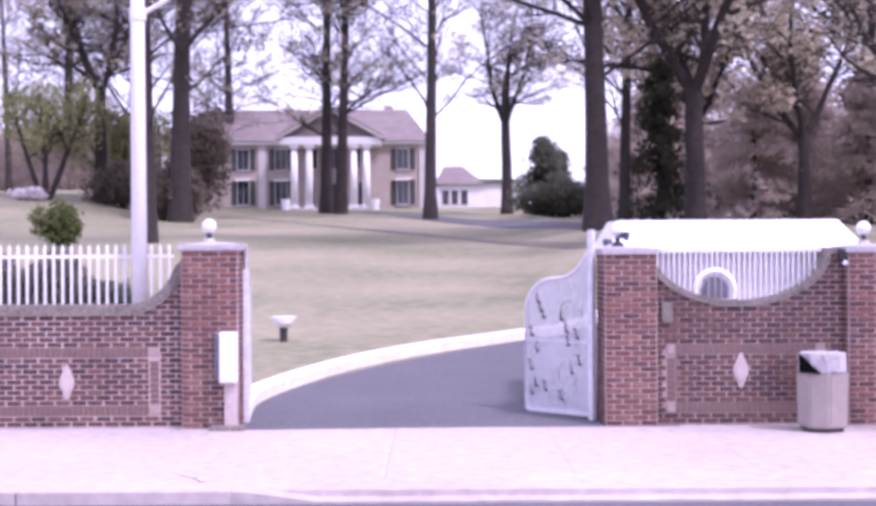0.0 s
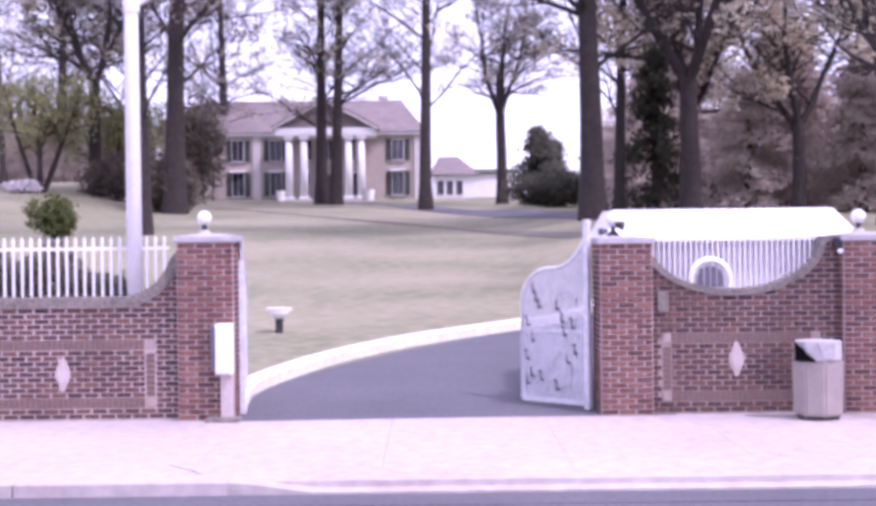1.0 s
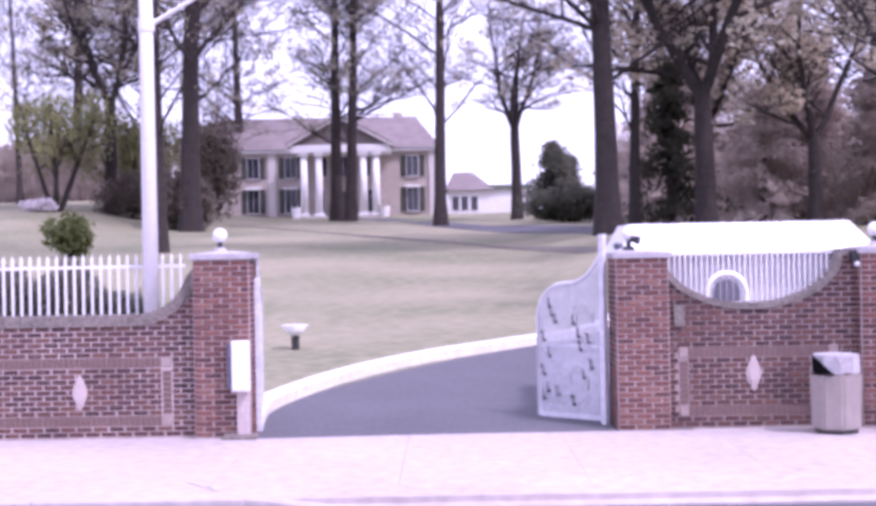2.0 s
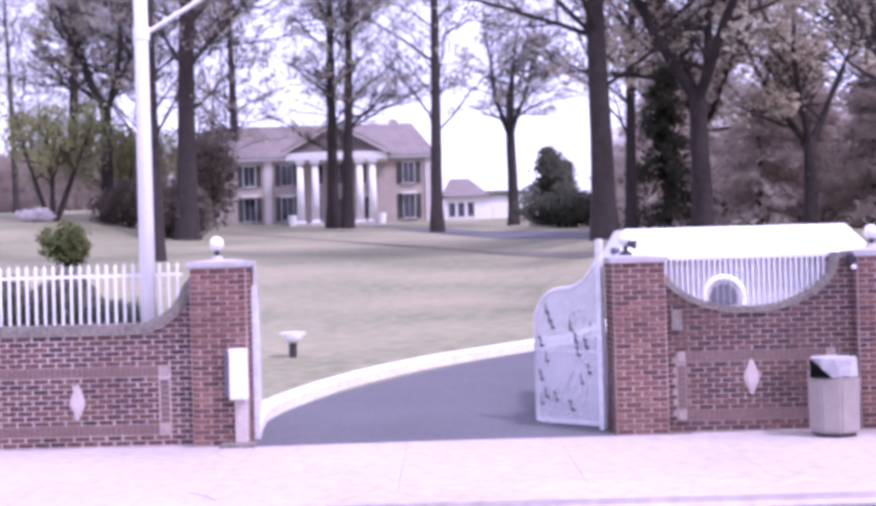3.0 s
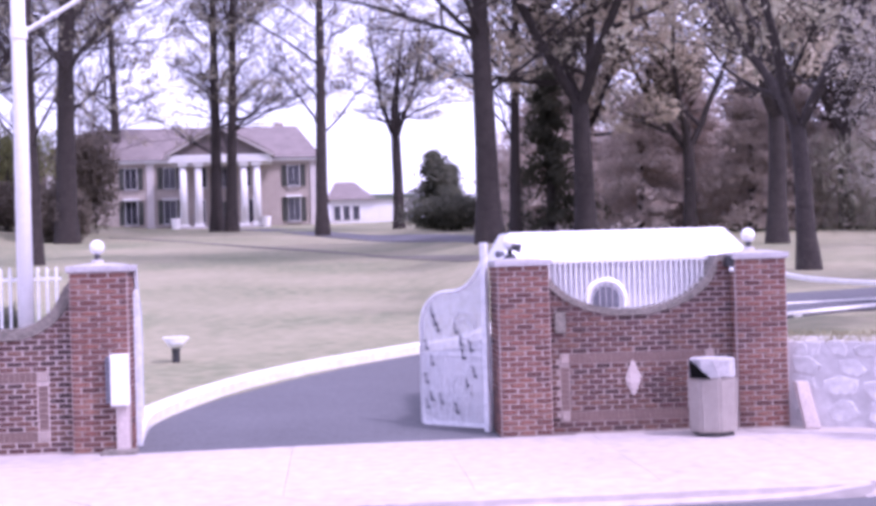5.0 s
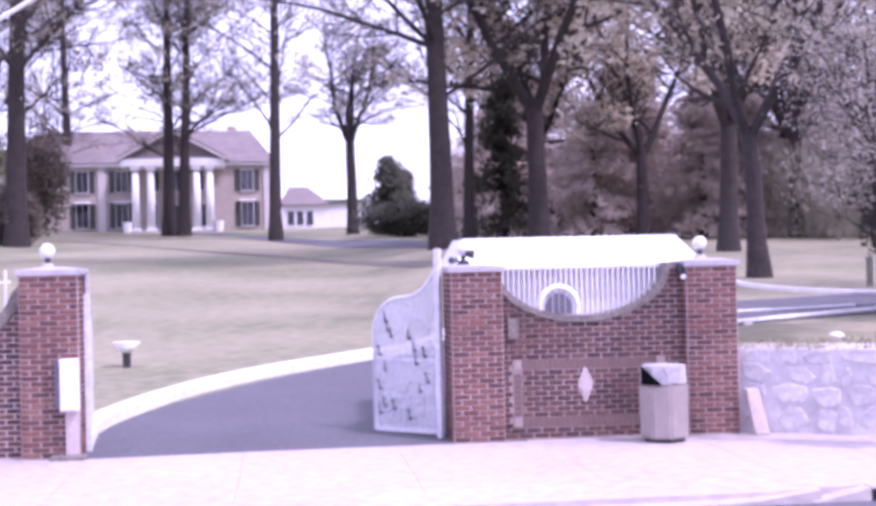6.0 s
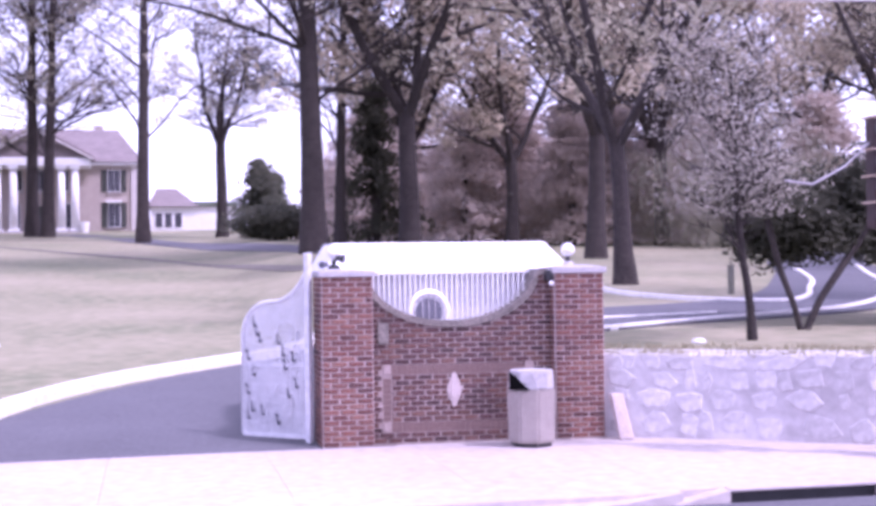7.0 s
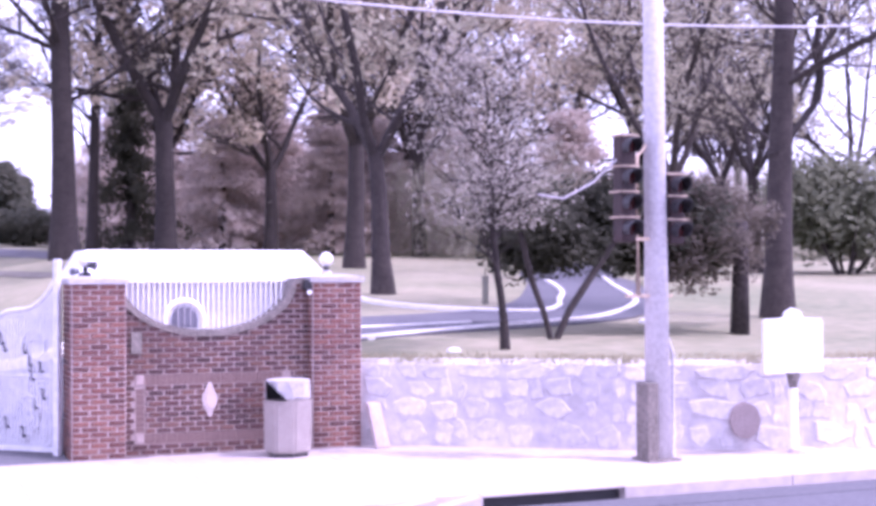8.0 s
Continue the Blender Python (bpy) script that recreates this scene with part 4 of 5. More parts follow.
# ---- shrubs ----
def shrub(name, label, at_, rx, ry, rz, n, size, leafmat, seed, category="bush", stems=7, lumps=9):
    """Many leaves over uneven lobes, on short stems."""
    rng = random.Random(seed)
    s = thing(name, label, category, at_)
    lobes = []
    for i in range(lumps):
        a, k = rng.uniform(0, 6.28), rng.uniform(0.1, 0.62)
        lobes.append((Vector((rx * k * math.cos(a), ry * k * math.sin(a), rz * rng.uniform(0.45, 1.25))), rng.uniform(0.35, 0.6)))
    for i in range(stems):
        c, _ = lobes[i % lumps]
        part("stem", cone((c.x * 0.15, c.y * 0.15, -0.15), tuple(c), 0.05 * rz ** 0.5, 0.012, 6), M_BARK, s)
    V, F = [], []
    for i in range(n):
        c, k = rng.choice(lobes)
        d = Vector((rng.gauss(0, 1), rng.gauss(0, 1), rng.gauss(0, 1))).normalized() * rng.uniform(0.55, 1.05)
        p = c + Vector((d.x * rx * k, d.y * ry * k, d.z * rz * k * 1.3))
        p.z = max(p.z, 0.03)
        u = Vector((rng.gauss(0, 1), rng.gauss(0, 1), rng.gauss(0, 1))).normalized()
        w = u.orthogonal().normalized()
        z = size * rng.uniform(0.6, 1.3)
        b = len(V)
        V += [tuple(p - u * z), tuple(p + w * z * 0.5), tuple(p + u * z), tuple(p - w * z * 0.5)]
        F.append((b, b + 1, b + 2, b + 3))
    raw("foliage", V, F, leafmat, s)
    return s


shrub("dark_hedge", "dark evergreen hedge mass behind the lawn", at(7.7, 86.0), 3.9, 2.2, 1.3, 12000, 0.14, M_LEAF_H, 1, lumps=16)
shrub("dark_bush", "dark brown-green brush round the big trunk", at(-17.6, 92.0), 3.2, 2.5, 2.2, 9000, 0.15, M_LEAF_D, 3)
shrub("dark_bush", "dark evergreen growth beside the house front", at(-19.6, 108.0), 3.6, 2.2, 4.8, 10000, 0.17, M_LEAF_D, 4, lumps=14)
shrub("dark_bush", "dark low bushes on the knoll", at(-23.0, 98.0), 3.6, 2.5, 2.0, 8000, 0.15, M_LEAF_D, 6)
shrub("green_bush", "fresh green bush on the lawn behind the fence", at(-16.9, 60.0), 1.35, 1.0, 1.15, 2400, 0.12, M_LEAF_B, 15, lumps=12)
def low_hedge(x0, x1, y0, y1, h, n):
    """A low loose hedge, added to darken the gaps between the pickets."""
    rng = random.Random(91)
    t = thing("low_hedge", "low dark green hedge added to darken the gaps of the white fence", "hedge", ((x0 + x1) / 2, y0, 0))
    w = (x1 - x0) / 2
    for i in range(9):
        x = -w + 2 * w * (i + 0.5) / 9
        part("stem", cone((x, 0.3, -0.1), (x + rng.uniform(-0.1, 0.1), 0.3, h * 0.8), 0.02, 0.008, 5), M_BARK, t)
    V, F = [], []
    for i in range(n):
        x = rng.uniform(-w, w)
        top = h * (0.90 + 0.12 * noise.noise((x * 2.3, 4.0, 1.0))) * (1 - 0.22 * smooth01((x - 0.4 * w) / (0.6 * w)))
        p = Vector((x, rng.uniform(0, y1 - y0), top * rng.random() ** 0.6))
        u = Vector((rng.gauss(0, 1), rng.gauss(0, 1), rng.gauss(0, 1))).normalized()
        q, z = u.orthogonal().normalized(), 0.035 * rng.uniform(0.6, 1.4)
        b = len(V)
        V += [tuple(p - u * z), tuple(p + q * z * 0.5), tuple(p + u * z), tuple(p - q * z * 0.5)]
        F.append((b, b + 1, b + 2, b + 3))
    raw("foliage", V, F, M_LEAF_H, t)


low_hedge(-7.4, -3.95, 17.45, 18.2, 2.3, 24000)
shrub("flowering_bush", "white flowering bush under the fan-shaped tree", at(-28.2, 93.5), 1.7, 1.0, 0.55, 1100, 0.13, M_BLOSSOM, 7, lumps=7)
shrub("flowering_bush", "small pale flowering bush before the dark brush", at(-20.6, 92.0), 0.5, 0.5, 0.5, 500, 0.10, M_BLOSSOM, 8)

FAN = grow(31, 8.0, 0.42, 0.35, 0.75, 3, (7, 7, 6), leaf=6500, leaf_size=0.15, scatter=0.45, stems=5, sway=0.02, clumps=260, low=2.0)
t_fan = tree("fan_tree", "low tree with fanned stems and olive-green young leaves", "tree", FAN, M_LEAF_O, at(-27.6, 95.0), 0.4, 1.0)
plant(t_fan, -24.2, 103.0, 2.0, 0.9)
RED = grow(32, 4.4, 0.14, 0.36, 1.25, 3, (12, 8, 7), leaf=9000, leaf_size=0.034, scatter=0.24, sway=0.05, low=1.75, clumps=420)
t_red = tree("small_tree", "small tree with a hazy grey-pink twiggy crown", "tree", RED, M_LEAF_P, at(8.32, 17.75), 0.4, 1.0, "small trees behind the stone wall")


def v_tree():
    """Evergreen on two stems that part at the ground."""
    x, y = 9.72, 19.0
    t = thing("evergreen_tree", "dark evergreen small tree on two slanting stems", "tree", at(x, y))
    part("stem", sweep([(0, 0, -0.1), (-0.14, 0, 0.4), (-0.34, 0.05, 0.95), (-0.5, 0.1, 1.7)], 0.05), M_BARK, t, smooth=True)
    part("stem", sweep([(0.02, 0, -0.1), (0.3, 0, 0.45), (0.72, 0.05, 0.98), (1.3, 0.1, 1.7)], 0.06), M_BARK, t, smooth=True)
    rng = random.Random(41)
    V, F = [], []
    lobes = [(Vector((rng.uniform(-0.2, 3.3), rng.uniform(0.0, 1.8), rng.uniform(1.38, 2.5))), rng.uniform(0.35, 0.60)) for _ in range(44)]
    for i in range(26000):
        c, r = rng.choice(lobes)
        d = Vector((rng.gauss(0, 1), rng.gauss(0, 1), rng.gauss(0, 0.7))).normalized() * r * rng.uniform(0.5, 1.1)
        p = c + d
        u = Vector((rng.gauss(0, 1), rng.gauss(0, 1), rng.gauss(0, 1))).normalized()
        w, z = u.orthogonal().normalized(), 0.07 * rng.uniform(0.6, 1.3)
        b = len(V)
        V += [tuple(p - u * z), tuple(p + w * z * 0.5), tuple(p + u * z), tuple(p - w * z * 0.5)]
        F.append((b, b + 1, b + 2, b + 3))
    raw("foliage", V, F, M_LEAF_E, t)


v_tree()


def shade_tree(x, y, n, seed):
    """Short single trunk under a low spreading evergreen crown."""
    t = thing("evergreen_tree", "dark low-crowned evergreen tree on a short trunk", "tree", at(x, y))
    part("trunk", cone((0, 0, -0.1), (0.05, 0, 1.9), 0.17, 0.11, 12), M_BARK, t, smooth=True)
    rng = random.Random(seed)
    lobes = [(Vector((rng.uniform(-1.3, 1.5), rng.uniform(-0.4, 1.2), rng.uniform(1.1, 2.5))), rng.uniform(0.3, 0.5)) for _ in range(18)]
    V, F = [], []
    for i in range(n):
        c, r = rng.choice(lobes)
        p = c + Vector((rng.gauss(0, 1), rng.gauss(0, 1), rng.gauss(0, 0.7))).normalized() * r * rng.uniform(0.4, 1.1)
        u = Vector((rng.gauss(0, 1), rng.gauss(0, 1), rng.gauss(0, 1))).normalized()
        w, z = u.orthogonal().normalized(), 0.055 * rng.uniform(0.6, 1.3)
        b = len(V)
        V += [tuple(p - u * z), tuple(p + w * z * 0.5), tuple(p + u * z), tuple(p - w * z * 0.5)]
        F.append((b, b + 1, b + 2, b + 3))
    raw("foliage", V, F, M_LEAF_D, t)


shade_tree(13.3, 19.1, 7000, 71)


def conifer(x, y, h, r, seed, leafmat):
    t = thing("conifer", "dark ragged evergreen with drooping boughs", "tree", at(x, y))
    rng = random.Random(seed)
    part("trunk", cone((0, 0, -0.3), (0, 0, h), 0.3, 0.03, 10), M_BARK, t)
    V, F = [], []
    for i in range(70):
        k = rng.random() ** 0.8
        z0, a = h * (0.08 + 0.88 * k), rng.uniform(0, 6.28)
        ln = r * (1.05 - k) * rng.uniform(0.55, 1.15) + 0.3
        for j in range(110):
            s = rng.random()
            p = Vector((math.cos(a) * ln * s, math.sin(a) * ln * s, z0 - 0.35 * ln * s * s)) + Vector((rng.gauss(0, 0.22), rng.gauss(0, 0.22), rng.gauss(0, 0.16)))
            u = Vector((rng.gauss(0, 1), rng.gauss(0, 1), rng.gauss(0, 1) - 0.5)).normalized()
            w, z = u.orthogonal().normalized(), 0.16 * rng.uniform(0.6, 1.3)
            b = len(V)
            V += [tuple(p - u * z), tuple(p + w * z * 0.4), tuple(p + u * z), tuple(p - w * z * 0.4)]
            F.append((b, b + 1, b + 2, b + 3))
    raw("foliage", V, F, leafmat, t)


conifer(11.6, 70.0, 9.0, 3.0, 3, M_LEAF_E)
conifer(7.3, 92.0, 5.4, 2.4, 4, M_LEAF_H)
conifer(8.6, 97.0, 4.6, 1.8, 6, M_LEAF_H)


def cedar(x, y, h, r, seed):
    """Broad tree of flat grey-brown boughs in drooping tiers down to the ground."""
    t = thing("cedar_tree", "broad grey-brown cedar with tiers of drooping boughs", "tree", at(x, y), "cedars at the edge of the woods")
    rng = random.Random(seed)
    part("trunk", cone((0, 0, -0.3), (0, 0, h * 0.95), 0.32, 0.04, 10), M_BARK, t)
    V, F = [], []
    for i in range(150):
        k = rng.random()
        z0, a = h * (0.06 + 0.9 * k), rng.uniform(0, 6.28)
        ln = r * (1.0 - k ** 2.2) * rng.uniform(0.6, 1.15) + 0.4
        for j in range(85):
            q = rng.random() ** 0.7
            p = Vector((math.cos(a) * ln * q, math.sin(a) * ln * q, z0 - 0.22 * ln * q * q)) + Vector((rng.gauss(0, 0.42), rng.gauss(0, 0.42), rng.gauss(0, 0.09)))
            p.z = max(p.z, 0.1)
            u = Vector((rng.gauss(0, 1), rng.gauss(0, 1), rng.gauss(0, 0.45) - 0.2)).normalized()
            w, z = u.orthogonal().normalized(), 0.17 * rng.uniform(0.6, 1.3)
            b = len(V)
            V += [tuple(p - u * z), tuple(p + w * z * 0.4), tuple(p + u * z), tuple(p - w * z * 0.4)]
            F.append((b, b + 1, b + 2, b + 3))
    raw("foliage", V, F, M_LEAF_C, t)
    return t


t_cedar = cedar(12.6, 78.0, 8.6, 3.6, 17)
for x, y, a, k in ((16.4, 70.0, 1.1, 0.86), (19.2, 72.0, 2.4, 0.98), (21.4, 67.0, 3.9, 0.80), (24.6, 70.0, 5.0, 0.9), (28.4, 66.0, 0.5, 0.80), (31.0, 72.0, 1.9, 1.0), (37.0, 70.0, 3.0, 1.0), (15.0, 84.0, 0.4, 1.2), (21.4, 82.0, 1.6, 1.3), (27.0, 83.0, 2.9, 1.25), (33.5, 82.0, 4.1, 1.3)):
    plant(t_cedar, x, y, a, k)


def thicket(name, label, x0, x1, y0, y1, h, n, size, material, seed):
    """Brush too dense to count, under the far trees."""
    rng = random.Random(seed)
    V, F = [], []
    for i in range(n):
        x, y = rng.uniform(x0, x1), rng.uniform(y0, y1)
        top = h * (0.65 + 0.5 * noise.noise((x * 0.16, y * 0.16, seed)))
        p = Vector((x, y, land(x, y) + top * rng.random()))
        u = Vector((rng.gauss(0, 0.45), rng.gauss(0, 0.45), 1)).normalized()
        w, z = u.orthogonal().normalized(), size * rng.uniform(0.5, 1.6)
        b = len(V)
        V += [tuple(p - u * z), tuple(p + w * z * 0.10), tuple(p + u * z), tuple(p - w * z * 0.10)]
        F.append((b, b + 1, b + 2, b + 3))
    return tagged(raw(name, V, F, material), label, "brush", kind="stuff")


thicket("thicket", "dense grey-brown brush under the far woods", 14, 90, 96, 120, 9.0, 150000, 0.42, M_LEAF_T, 51)
thicket("thicket", "dark brown brush beyond the house", -75, -22, 130, 142, 8.0, 80000, 0.42, M_LEAF_T, 52)
thicket("thicket", "pale grey-green spring brush beyond the driveway loop", 24, 75, 56, 70, 6.5, 90000, 0.2, M_LEAF_S, 53)
shrub("young_growth", "grey-green leafy growth at the far side of the grounds", at(32.5, 40.0), 5.0, 2.5, 2.6, 14000, 0.14, M_LEAF_Y, 55, "bushes", lumps=22)
thicket("flower_bed", "low pale flowers at the edge of the woods", 11, 24, 66, 72, 0.8, 700, 0.10, M_BLOSSOM, 54)


# ---- street things by the gate ----
def light_pole():
    p = thing("light_pole", "white-painted tapering metal light pole with braced arm", "pole", (-3.80, 17.16, 0))
    part("shaft", cone((0.0, 0, -0.1), (-0.01, 0, 9.5), 0.105, 0.075, 20), M_WHITE, p, smooth=True)
    part("arm", sweep([(0.05, 0, 5.76), (0.6, 0, 5.98), (1.5, 0, 6.3), (2.6, 0, 6.6)], 0.04), M_WHITE, p, smooth=True)
    part("brace", sweep([(0.05, 0, 5.20), (0.6, 0, 5.52), (1.2, 0, 5.9), (1.75, 0, 6.34)], 0.03), M_WHITE, p, smooth=True)
    part("collar", cone((0, 0, 5.12), (0, 0, 5.28), 0.105, 0.105, 20), M_WHITE, p)
    part("collar", cone((0, 0, 5.68), (0, 0, 5.84), 0.10, 0.10, 20), M_WHITE, p)


light_pole()


def lawn_spot(x, y):
    s = thing("lawn_spotlight", "white flared lawn spotlight on a dark stub post", "spotlight", at(x, y))
    part("post", cone((0, 0, -0.1), (0, 0, 0.30), 0.075, 0.075, 14), M_BLACK, s)
    part("shade", cone((0, 0, 0.27), (0, 0, 0.45), 0.10, 0.235, 24), M_WHITE, s, "white flared shade", True)
    part("rim", sweep([(0.235 * math.cos(a), 0.235 * math.sin(a), 0.455) for a in np.linspace(0, 2 * math.pi, 24, endpoint=False)], 0.014, 6, closed=True), M_WHITE, s)


lawn_spot(-2.92, 25.4)


def call_box():
    b = thing("call_box", "white metal call box with conduit on the brick pier", "call box", (-2.575, WALL_Y, 0))
    part("case", box(-0.105, 0.105, -0.19, -0.008, 0.57, 1.19, 0.015), M_WHITE, b)
    part("door", box(-0.085, 0.085, -0.202, -0.188, 0.60, 1.16, 0.006), M_WHITE, b)
    # dark strip added for the shade left of the case, not a real fitting
    part("side_shade", box(-0.165, -0.107, -0.15, -0.008, 0.60, 1.17, 0.006), M_GREYD, b, "dark strip standing in for the shade beside the case")
    part("conduit", box(-0.06, 0.095, -0.09, -0.008, 0.02, 0.57, 0.012), M_STONE_P, b, "pale boxed conduit")
    part("pad", box(-0.22, 0.20, -0.32, -0.02, -0.02, 0.045, 0.012), M_COPING, b, "dark concrete pad")


call_box()


def trash_bin():
    b = thing("trash_bin", "pebbled concrete litter bin with a pale flared hood", "litter bin", (4.57, 16.05, 0.004))
    part("base", cone((0, 0, 0), (0, 0, 0.05), 0.25, 0.25, 6), M_BLACK, b, "dark recessed base")
    bm = cone((0, 0, 0.045), (0, 0, 0.71), 0.30, 0.315, 8)
    bmesh.ops.bevel(bm, geom=bm.edges[:], offset=0.025, segments=2, affect="EDGES")
    part("body", bm, M_BIN, b)
    bm = cone((0, 0, 0.70), (0, 0, 0.93), 0.295, 0.285, 8)
    bmesh.ops.bevel(bm, geom=bm.edges[:], offset=0.012, segments=2, affect="EDGES")
    part("hood", bm, M_BINTOP, b, "pale hood")
    # no hole: a black plate carries the shade inside the opening
    m = part("opening", prism([(-0.125, 0.11), (-0.125, -0.11), (0.13, -0.11)], -0.012, 0.03), M_VOID, b, "black plate standing in for the shaded waste opening")
    m.matrix_basis = Matrix.Translation((-0.215, -0.215, 0.815)) @ Matrix.Rotation(radians(-38), 4, "Z")
    m = part("flap", prism([(-0.10, 0.10), (-0.02, -0.09), (0.10, -0.09), (0.10, 0.10)], -0.012, 0.012), M_STONE, b, "grey flap")
    m.matrix_basis = Matrix.Translation((0.02, -0.28, 0.82))


# near-black without gloss: the shade of the bin's inside put into colour
M_VOID = mat("hollow_shade_black", (0.004, 0.004, 0.004), (0.008, 0.008, 0.008), 5.0, 1.0, 0.0)
M_VOID.node_tree.nodes["Principled BSDF"].inputs["Specular IOR Level"].default_value = 0.0
M_BIN = mat("pebbled_concrete", (0.27, 0.235, 0.215), (0.38, 0.335, 0.305), 6.0, 0.95, 0.6, 0, 14)
M_BINTOP = mat("pale_fibreglass", (0.36, 0.345, 0.35), (0.50, 0.48, 0.485), 4.0, 0.7, 0.1)
trash_bin()


def hood(x, y, z):
    """A hooded visor: two thirds of a tube, cut back below."""
    bm = bmesh.new()
    rings = []
    for a in np.linspace(-0.25 * math.pi, 1.25 * math.pi, 13):
        ln = 0.10 + 0.12 * (1 + math.sin(a)) / 2
        c, s = math.cos(a), math.sin(a)
        rings.append([bm.verts.new(p) for p in ((x + 0.095 * c, y, z + 0.095 * s), (x + 0.10 * c, y - ln, z + 0.10 * s), (x + 0.088 * c, y - ln, z + 0.088 * s), (x + 0.083 * c, y, z + 0.083 * s))])
    for A, B in zip(rings, rings[1:]):
        for i in range(3):
            bm.faces.new((A[i], A[i + 1], B[i + 1], B[i]))
    bmesh.ops.recalc_face_normals(bm, faces=bm.faces[:])
    return bm


def signal_pole():
    p = thing("signal_pole", "pale weathered pole with traffic signals and dark cabinet", "pole", (8.46, 13.85, 0))
    part("shaft", cone((0.02, 0, 0), (-0.03, 0, 9.0), 0.15, 0.105, 18), M_POLE, p, smooth=True)
    part("footing", box(-0.22, 0.22, -0.2, 0.2, -0.02, 0.035, 0.01), M_COPING, p)
    part("cabinet", box(-0.22, -0.07, -0.17, 0.10, 0.03, 0.93, 0.012), M_COPING, p, "grey control cabinet")
    part("conduit", sweep([(0.20, -0.05, 0.0), (0.20, -0.05, 1.25), (0.12, -0.03, 1.5), (0.13, 0, 3.2)], 0.025), M_POLE, p, smooth=True)
    part("bracket_pipe", sweep([(-0.26, -0.04, 1.95), (-0.27, -0.04, 3.6), (-0.1, 0, 3.75)], 0.03), M_TAN, p, "tan bracket pipe", True)
    for z in (1.95, 2.62):
        part("bracket", box(-0.42, 0.2, -0.06, 0.0, z - 0.02, z + 0.02, 0.006), M_TAN, p)
    for x, zs in ((-0.42, (2.74, 3.04, 3.34, 3.70)), (0.24, (2.72, 3.0, 3.26))):
        hd = part("signal_head", box(x - 0.10, x + 0.10, -0.12, 0.10, zs[0] - 0.16, zs[-1] + 0.16, 0.03), M_SIGNAL, p, "dark rust-coloured traffic signal head")
        for z in zs:
            part("visor", hood(x, -0.12, z), M_BLACK, hd, "dark hooded visor")
            part("lens", cone((x, -0.115, z), (x, -0.128, z), 0.075, 0.075, 16), M_LENS, hd, "dark unlit lens")
            part("louvre", box(x - 0.14, x + 0.14, -0.13, 0.11, z + 0.125, z + 0.145), M_TAN, hd, "pale seam")
    part("drop_cable", sweep([(-0.54, -0.03, 3.55), (-0.85, -0.05, 3.28), (-1.25, -0.05, 3.08), (-1.58, -0.05, 3.12)], 0.014), M_STONE, p, "pale slack cable", True)


M_POLE = mat("weathered_pale_pole", (0.46, 0.44, 0.45), (0.62, 0.60, 0.61), 2.5, 0.85, 0.3)
M_LENS = mat("dark_lens", (0.05, 0.012, 0.012), (0.09, 0.02, 0.018), 6.0, 0.2, 0.0)
M_TAN = mat("tan_metal", (0.42, 0.32, 0.22), (0.52, 0.42, 0.32), 5.0, 0.6, 0.1)
M_SIGNAL = mat("rusty_signal", (0.016, 0.009, 0.009), (0.045, 0.020, 0.018), 5.0, 0.6, 0.1)
signal_pole()

cable = thing("overhead_cable", "thin pale overhead cable along the street", "cable", (0, 13.85, 0))
part("strand", sweep([(x, 0, 5.14 + 0.0085 * (x - 6.3) ** 2) for x in np.linspace(-12, 26, 40)], 0.016, 6), M_POLE, cable, smooth=True)


def marker_sign():
    s = thing("marker_sign", "white roadside marker plate on a post, scalloped top", "sign", (10.33, 13.72, 0))
    out = [(-0.43, 0.99), (0.43, 0.99), (0.43, 1.60), (0.40, 1.65), (0.14, 1.66), (0.10, 1.74), (0.0, 1.78), (-0.10, 1.74), (-0.14, 1.66), (-0.40, 1.65), (-0.43, 1.60)]
    part("plate", prism(out, -0.03, 0.03), M_WHITE, s)
    part("bracket", cone((0, 0, 0.80), (0, 0, 0.99), 0.05, 0.09, 14), M_COPING, s, "dark bracket under the plate")
    part("post", cone((0, 0, 0.0), (0, 0, 0.82), 0.06, 0.05, 14), M_WHITE, s)
    part("footing", cone((0.10, -0.05, 0.0), (0.10, -0.05, 0.06), 0.20, 0.16, 14), M_STONE_P, s)


marker_sign()


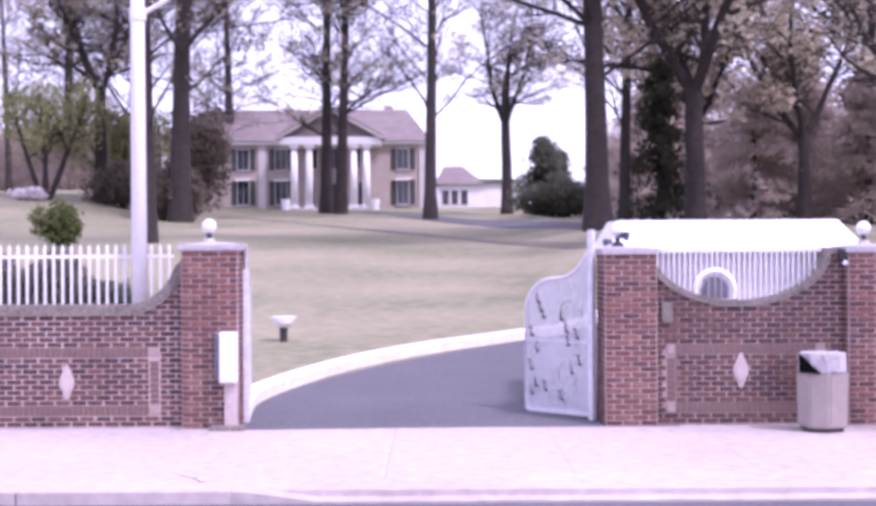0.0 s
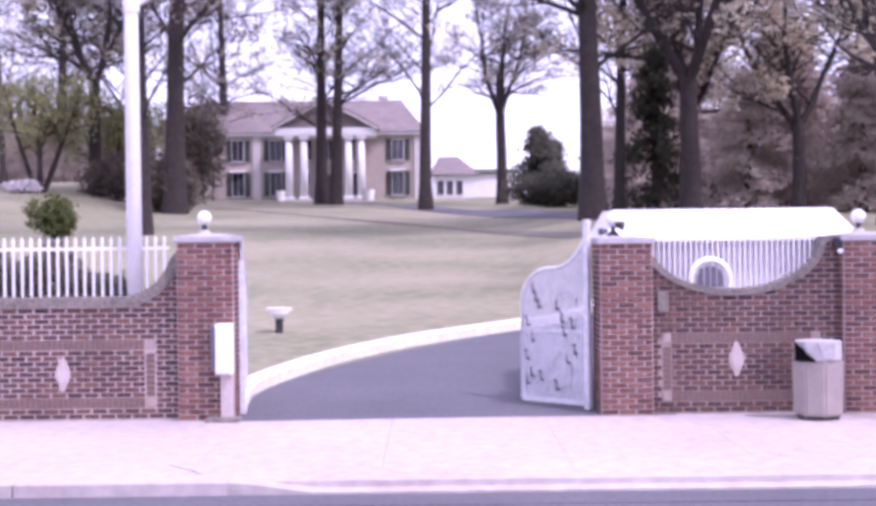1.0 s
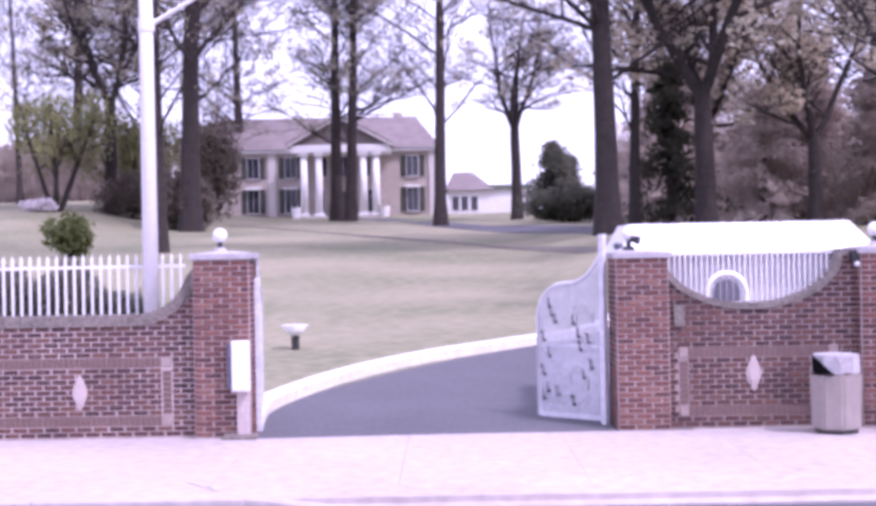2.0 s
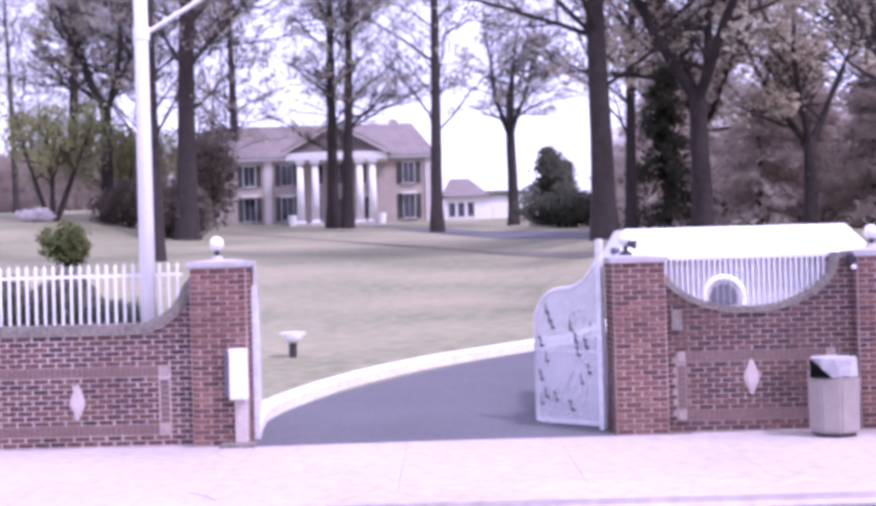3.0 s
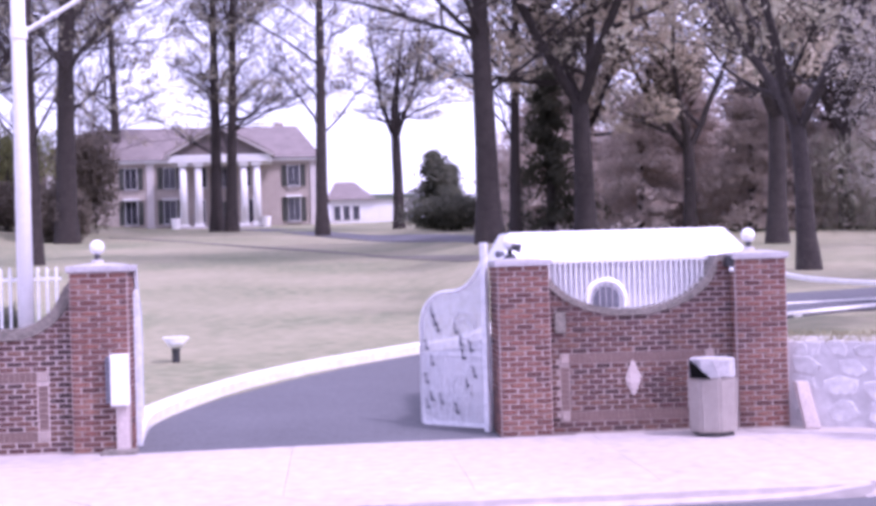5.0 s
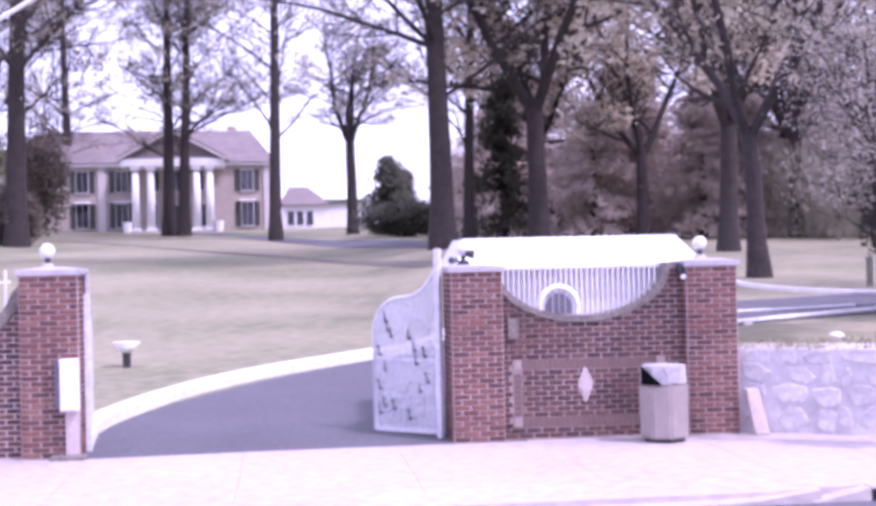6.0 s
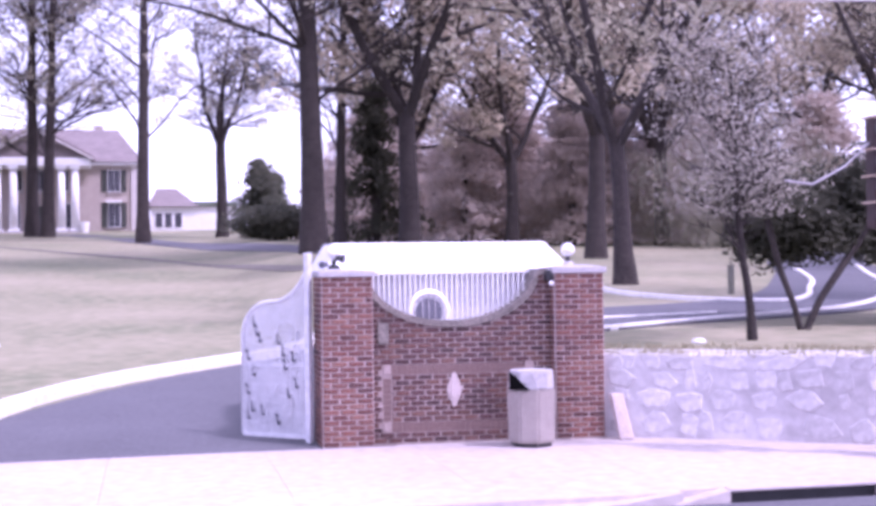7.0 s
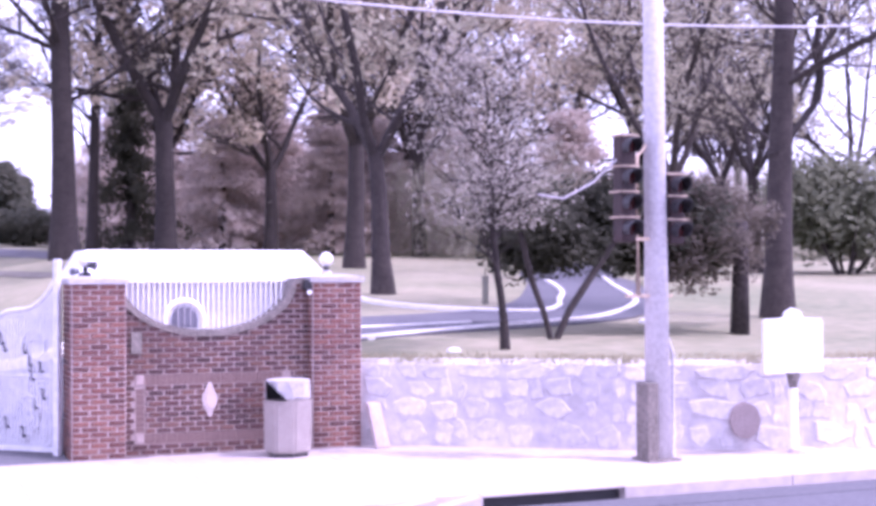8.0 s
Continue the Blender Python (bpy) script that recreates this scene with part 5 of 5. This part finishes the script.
# ---- stone boundary wall ----
def stone_wall():
    w = thing("stone_wall", "pale lilac-grey fieldstone wall with wide mortar joints", "stone wall", kind="structure")
    line = [Vector((x, y, 0)) for x, y in WALL_LINE[:-1]]
    verts, faces = [], []
    for i, p in enumerate(line):
        d = (line[min(i + 1, len(line) - 1)] - line[max(i - 1, 0)]).normalized()
        n = Vector((d.y, -d.x, 0))
        for a, z in ((0, -0.1), (0, 1.05), (0.30, 1.10), (0.34, -0.1)):
            q = p - n * a
            verts.append((q.x, q.y, z))
    for i in range(len(line) - 1):
        for k in range(3):
            a = i * 4 + k
            faces.append((a, a + 4, a + 5, a + 1))
    faces.append((0, 1, 2, 3))
    raw("mortar", verts, faces, M_SMORTAR, w)
    rng = random.Random(61)
    # lumpy stones in uneven courses along the line
    lens = [0.0]
    for a, b in zip(line, line[1:]):
        lens.append(lens[-1] + (b - a).length)

    def along(s):
        for i in range(len(line) - 1):
            if s <= lens[i + 1]:
                t = (s - lens[i]) / (lens[i + 1] - lens[i])
                d = (line[i + 1] - line[i]).normalized()
                return line[i].lerp(line[i + 1], t), d
        return line[-1], d
    z = 0.0
    while z < 0.92:
        h = min(rng.uniform(0.2, 0.46), 1.08 - z)
        s = rng.uniform(0.0, 0.2)
        while s < 11.5:
            ln = rng.choice((0.16, 0.24, 0.35, 0.48, 0.7)) * rng.uniform(0.8, 1.2)
            p, d = along(s + ln / 2)
            n = Vector((d.y, -d.x, 0))
            bm = bmesh.new()
            k = rng.randint(5, 8)
            ring = []
            for j in range(k):
                a = 2 * math.pi * (j + rng.uniform(-0.25, 0.25)) / k
                c, sn = math.cos(a), math.sin(a)
                r = 1.0 / max(abs(c), abs(sn)) ** 0.9
                ring.append((c * r * ln * 0.50 * rng.uniform(0.74, 1.06), sn * r * h * 0.50 * rng.uniform(0.74, 1.08)))
            e = rng.uniform(0.002, 0.016)
            lay0 = [bm.verts.new((u, 0.02, v)) for u, v in ring]
            lay1 = [bm.verts.new((u * 0.97, -e * 0.7, v * 0.96)) for u, v in ring]
            lay2 = [bm.verts.new((u * 0.88, -e - rng.uniform(0, 0.008), v * 0.86)) for u, v in ring]
            for A, B in ((lay0, lay1), (lay1, lay2)):
                for j in range(k):
                    bm.faces.new((A[j], A[(j + 1) % k], B[(j + 1) % k], B[j]))
            bm.faces.new(lay2)
            bmesh.ops.recalc_face_normals(bm, faces=bm.faces[:])
            ob = part("stone", bm, M_FIELD, w)
            ob.matrix_basis = Matrix.Translation((p.x, p.y, z + h / 2 + rng.uniform(-0.045, 0.03))) @ Matrix.Rotation(math.atan2(d.y, d.x), 4, "Z") @ Matrix.Rotation(rng.uniform(-0.22, 0.22), 4, "Y")
            s += ln + rng.choice((0.0, 0.02, 0.05, 0.16))
        z += h
    return w


M_POST = mat("grey_green_wood", (0.13, 0.135, 0.10), (0.21, 0.21, 0.165), 6.0, 0.9, 0.3)
M_SMORTAR = mat("pale_mortar", (0.40, 0.375, 0.385), (0.62, 0.59, 0.60), 1.3, 0.95, 0.5, 0, 6, big=0.6)
M_FIELD = mat("fieldstone", (0.43, 0.405, 0.415), (0.64, 0.61, 0.62), 1.6, 0.9, 0.5, 0, 7, vary=0.14)
stone_wall()


def wall_grass():
    """Tufts hanging over the top of the stone wall and fringing the lawn behind it."""
    rng = random.Random(77)
    V, F = [], []
    for i in range(6000):
        x = rng.uniform(5.75, 15.5)
        back = rng.uniform(0.02, 0.9) if i % 2 else rng.uniform(0.0, 0.25)
        y = wall_front(x) + back
        z = 1.03 + 0.10 * min(1.0, back) + 0.03 * noise.noise((x * 2.0, y * 2.0, 5.0))
        lean = Vector((rng.gauss(0, 0.5), rng.gauss(-0.35, 0.4), 1)).normalized()
        ln = rng.uniform(0.035, 0.10) * (1 + 0.5 * noise.noise((x * 1.3, 2.0, 1.0)))
        p, w = Vector((x, y, z)), Vector((rng.uniform(0.006, 0.014), 0, 0))
        b = len(V)
        V += [tuple(p - w), tuple(p + w), tuple(p + lean * ln)]
        F.append((b, b + 1, b + 2))
    tagged(raw("grass", V, F, M_GRASS), "dry grass tufts along the stone wall top", "grass", kind="stuff")


wall_grass()


def leaning_stone():
    t = thing("leaning_stone", "pale pinkish stone leaning beside the brick pier", "stone", (5.93, 16.42, 0))
    bm = box(-0.09, 0.09, -0.06, 0.06, -0.02, 0.56, 0.03)
    for v in bm.verts:
        v.co.x += -0.16 * v.co.z + 0.03 * noise.noise((v.co.x * 9, v.co.y * 9, v.co.z * 5))
        v.co.y += 0.25 * v.co.z + 0.02 * noise.noise((v.co.z * 6, v.co.x * 9, 2.0))
    part("block", bm, M_STONE_P, t)


leaning_stone()
plaque = thing("round_plaque", "dark brownish round disc on the stone wall", "plaque", (10.02, 14.30, 0.36))
plaque.rotation_euler = (0, 0, radians(-22))
part("disc", prism([(0.19 * math.cos(a), 0.23 * math.sin(a)) for a in np.linspace(0, 2 * math.pi, 24, endpoint=False)], -0.05, 0.12), M_BROWN, plaque)
lawn_stone = part("pale_rock", ball((7.42, 17.55, land(7.42, 17.55) + 0.02), 0.10, sz=0.55), M_WHITE, smooth=True)
tagged(lawn_stone, "white rounded rock on the grass above the wall", "rock")
rock = part("pale_rock", ball((12.8, 21.3, land(12.8, 21.3) + 0.03), 0.12, sz=0.6), M_WHITE, smooth=True)
tagged(rock, "white rounded rock on the grass beside the driveway", "rock")
post = thing("marker_post", "short grey-green wooden post on the grass island", "post", at(11.9, 26.4))
part("shaft", box(-0.055, 0.055, -0.055, 0.055, -0.1, 0.58, 0.012), M_POST, post)
part("top", box(-0.062, 0.062, -0.062, 0.062, 0.57, 0.61, 0.01), M_POST, post)
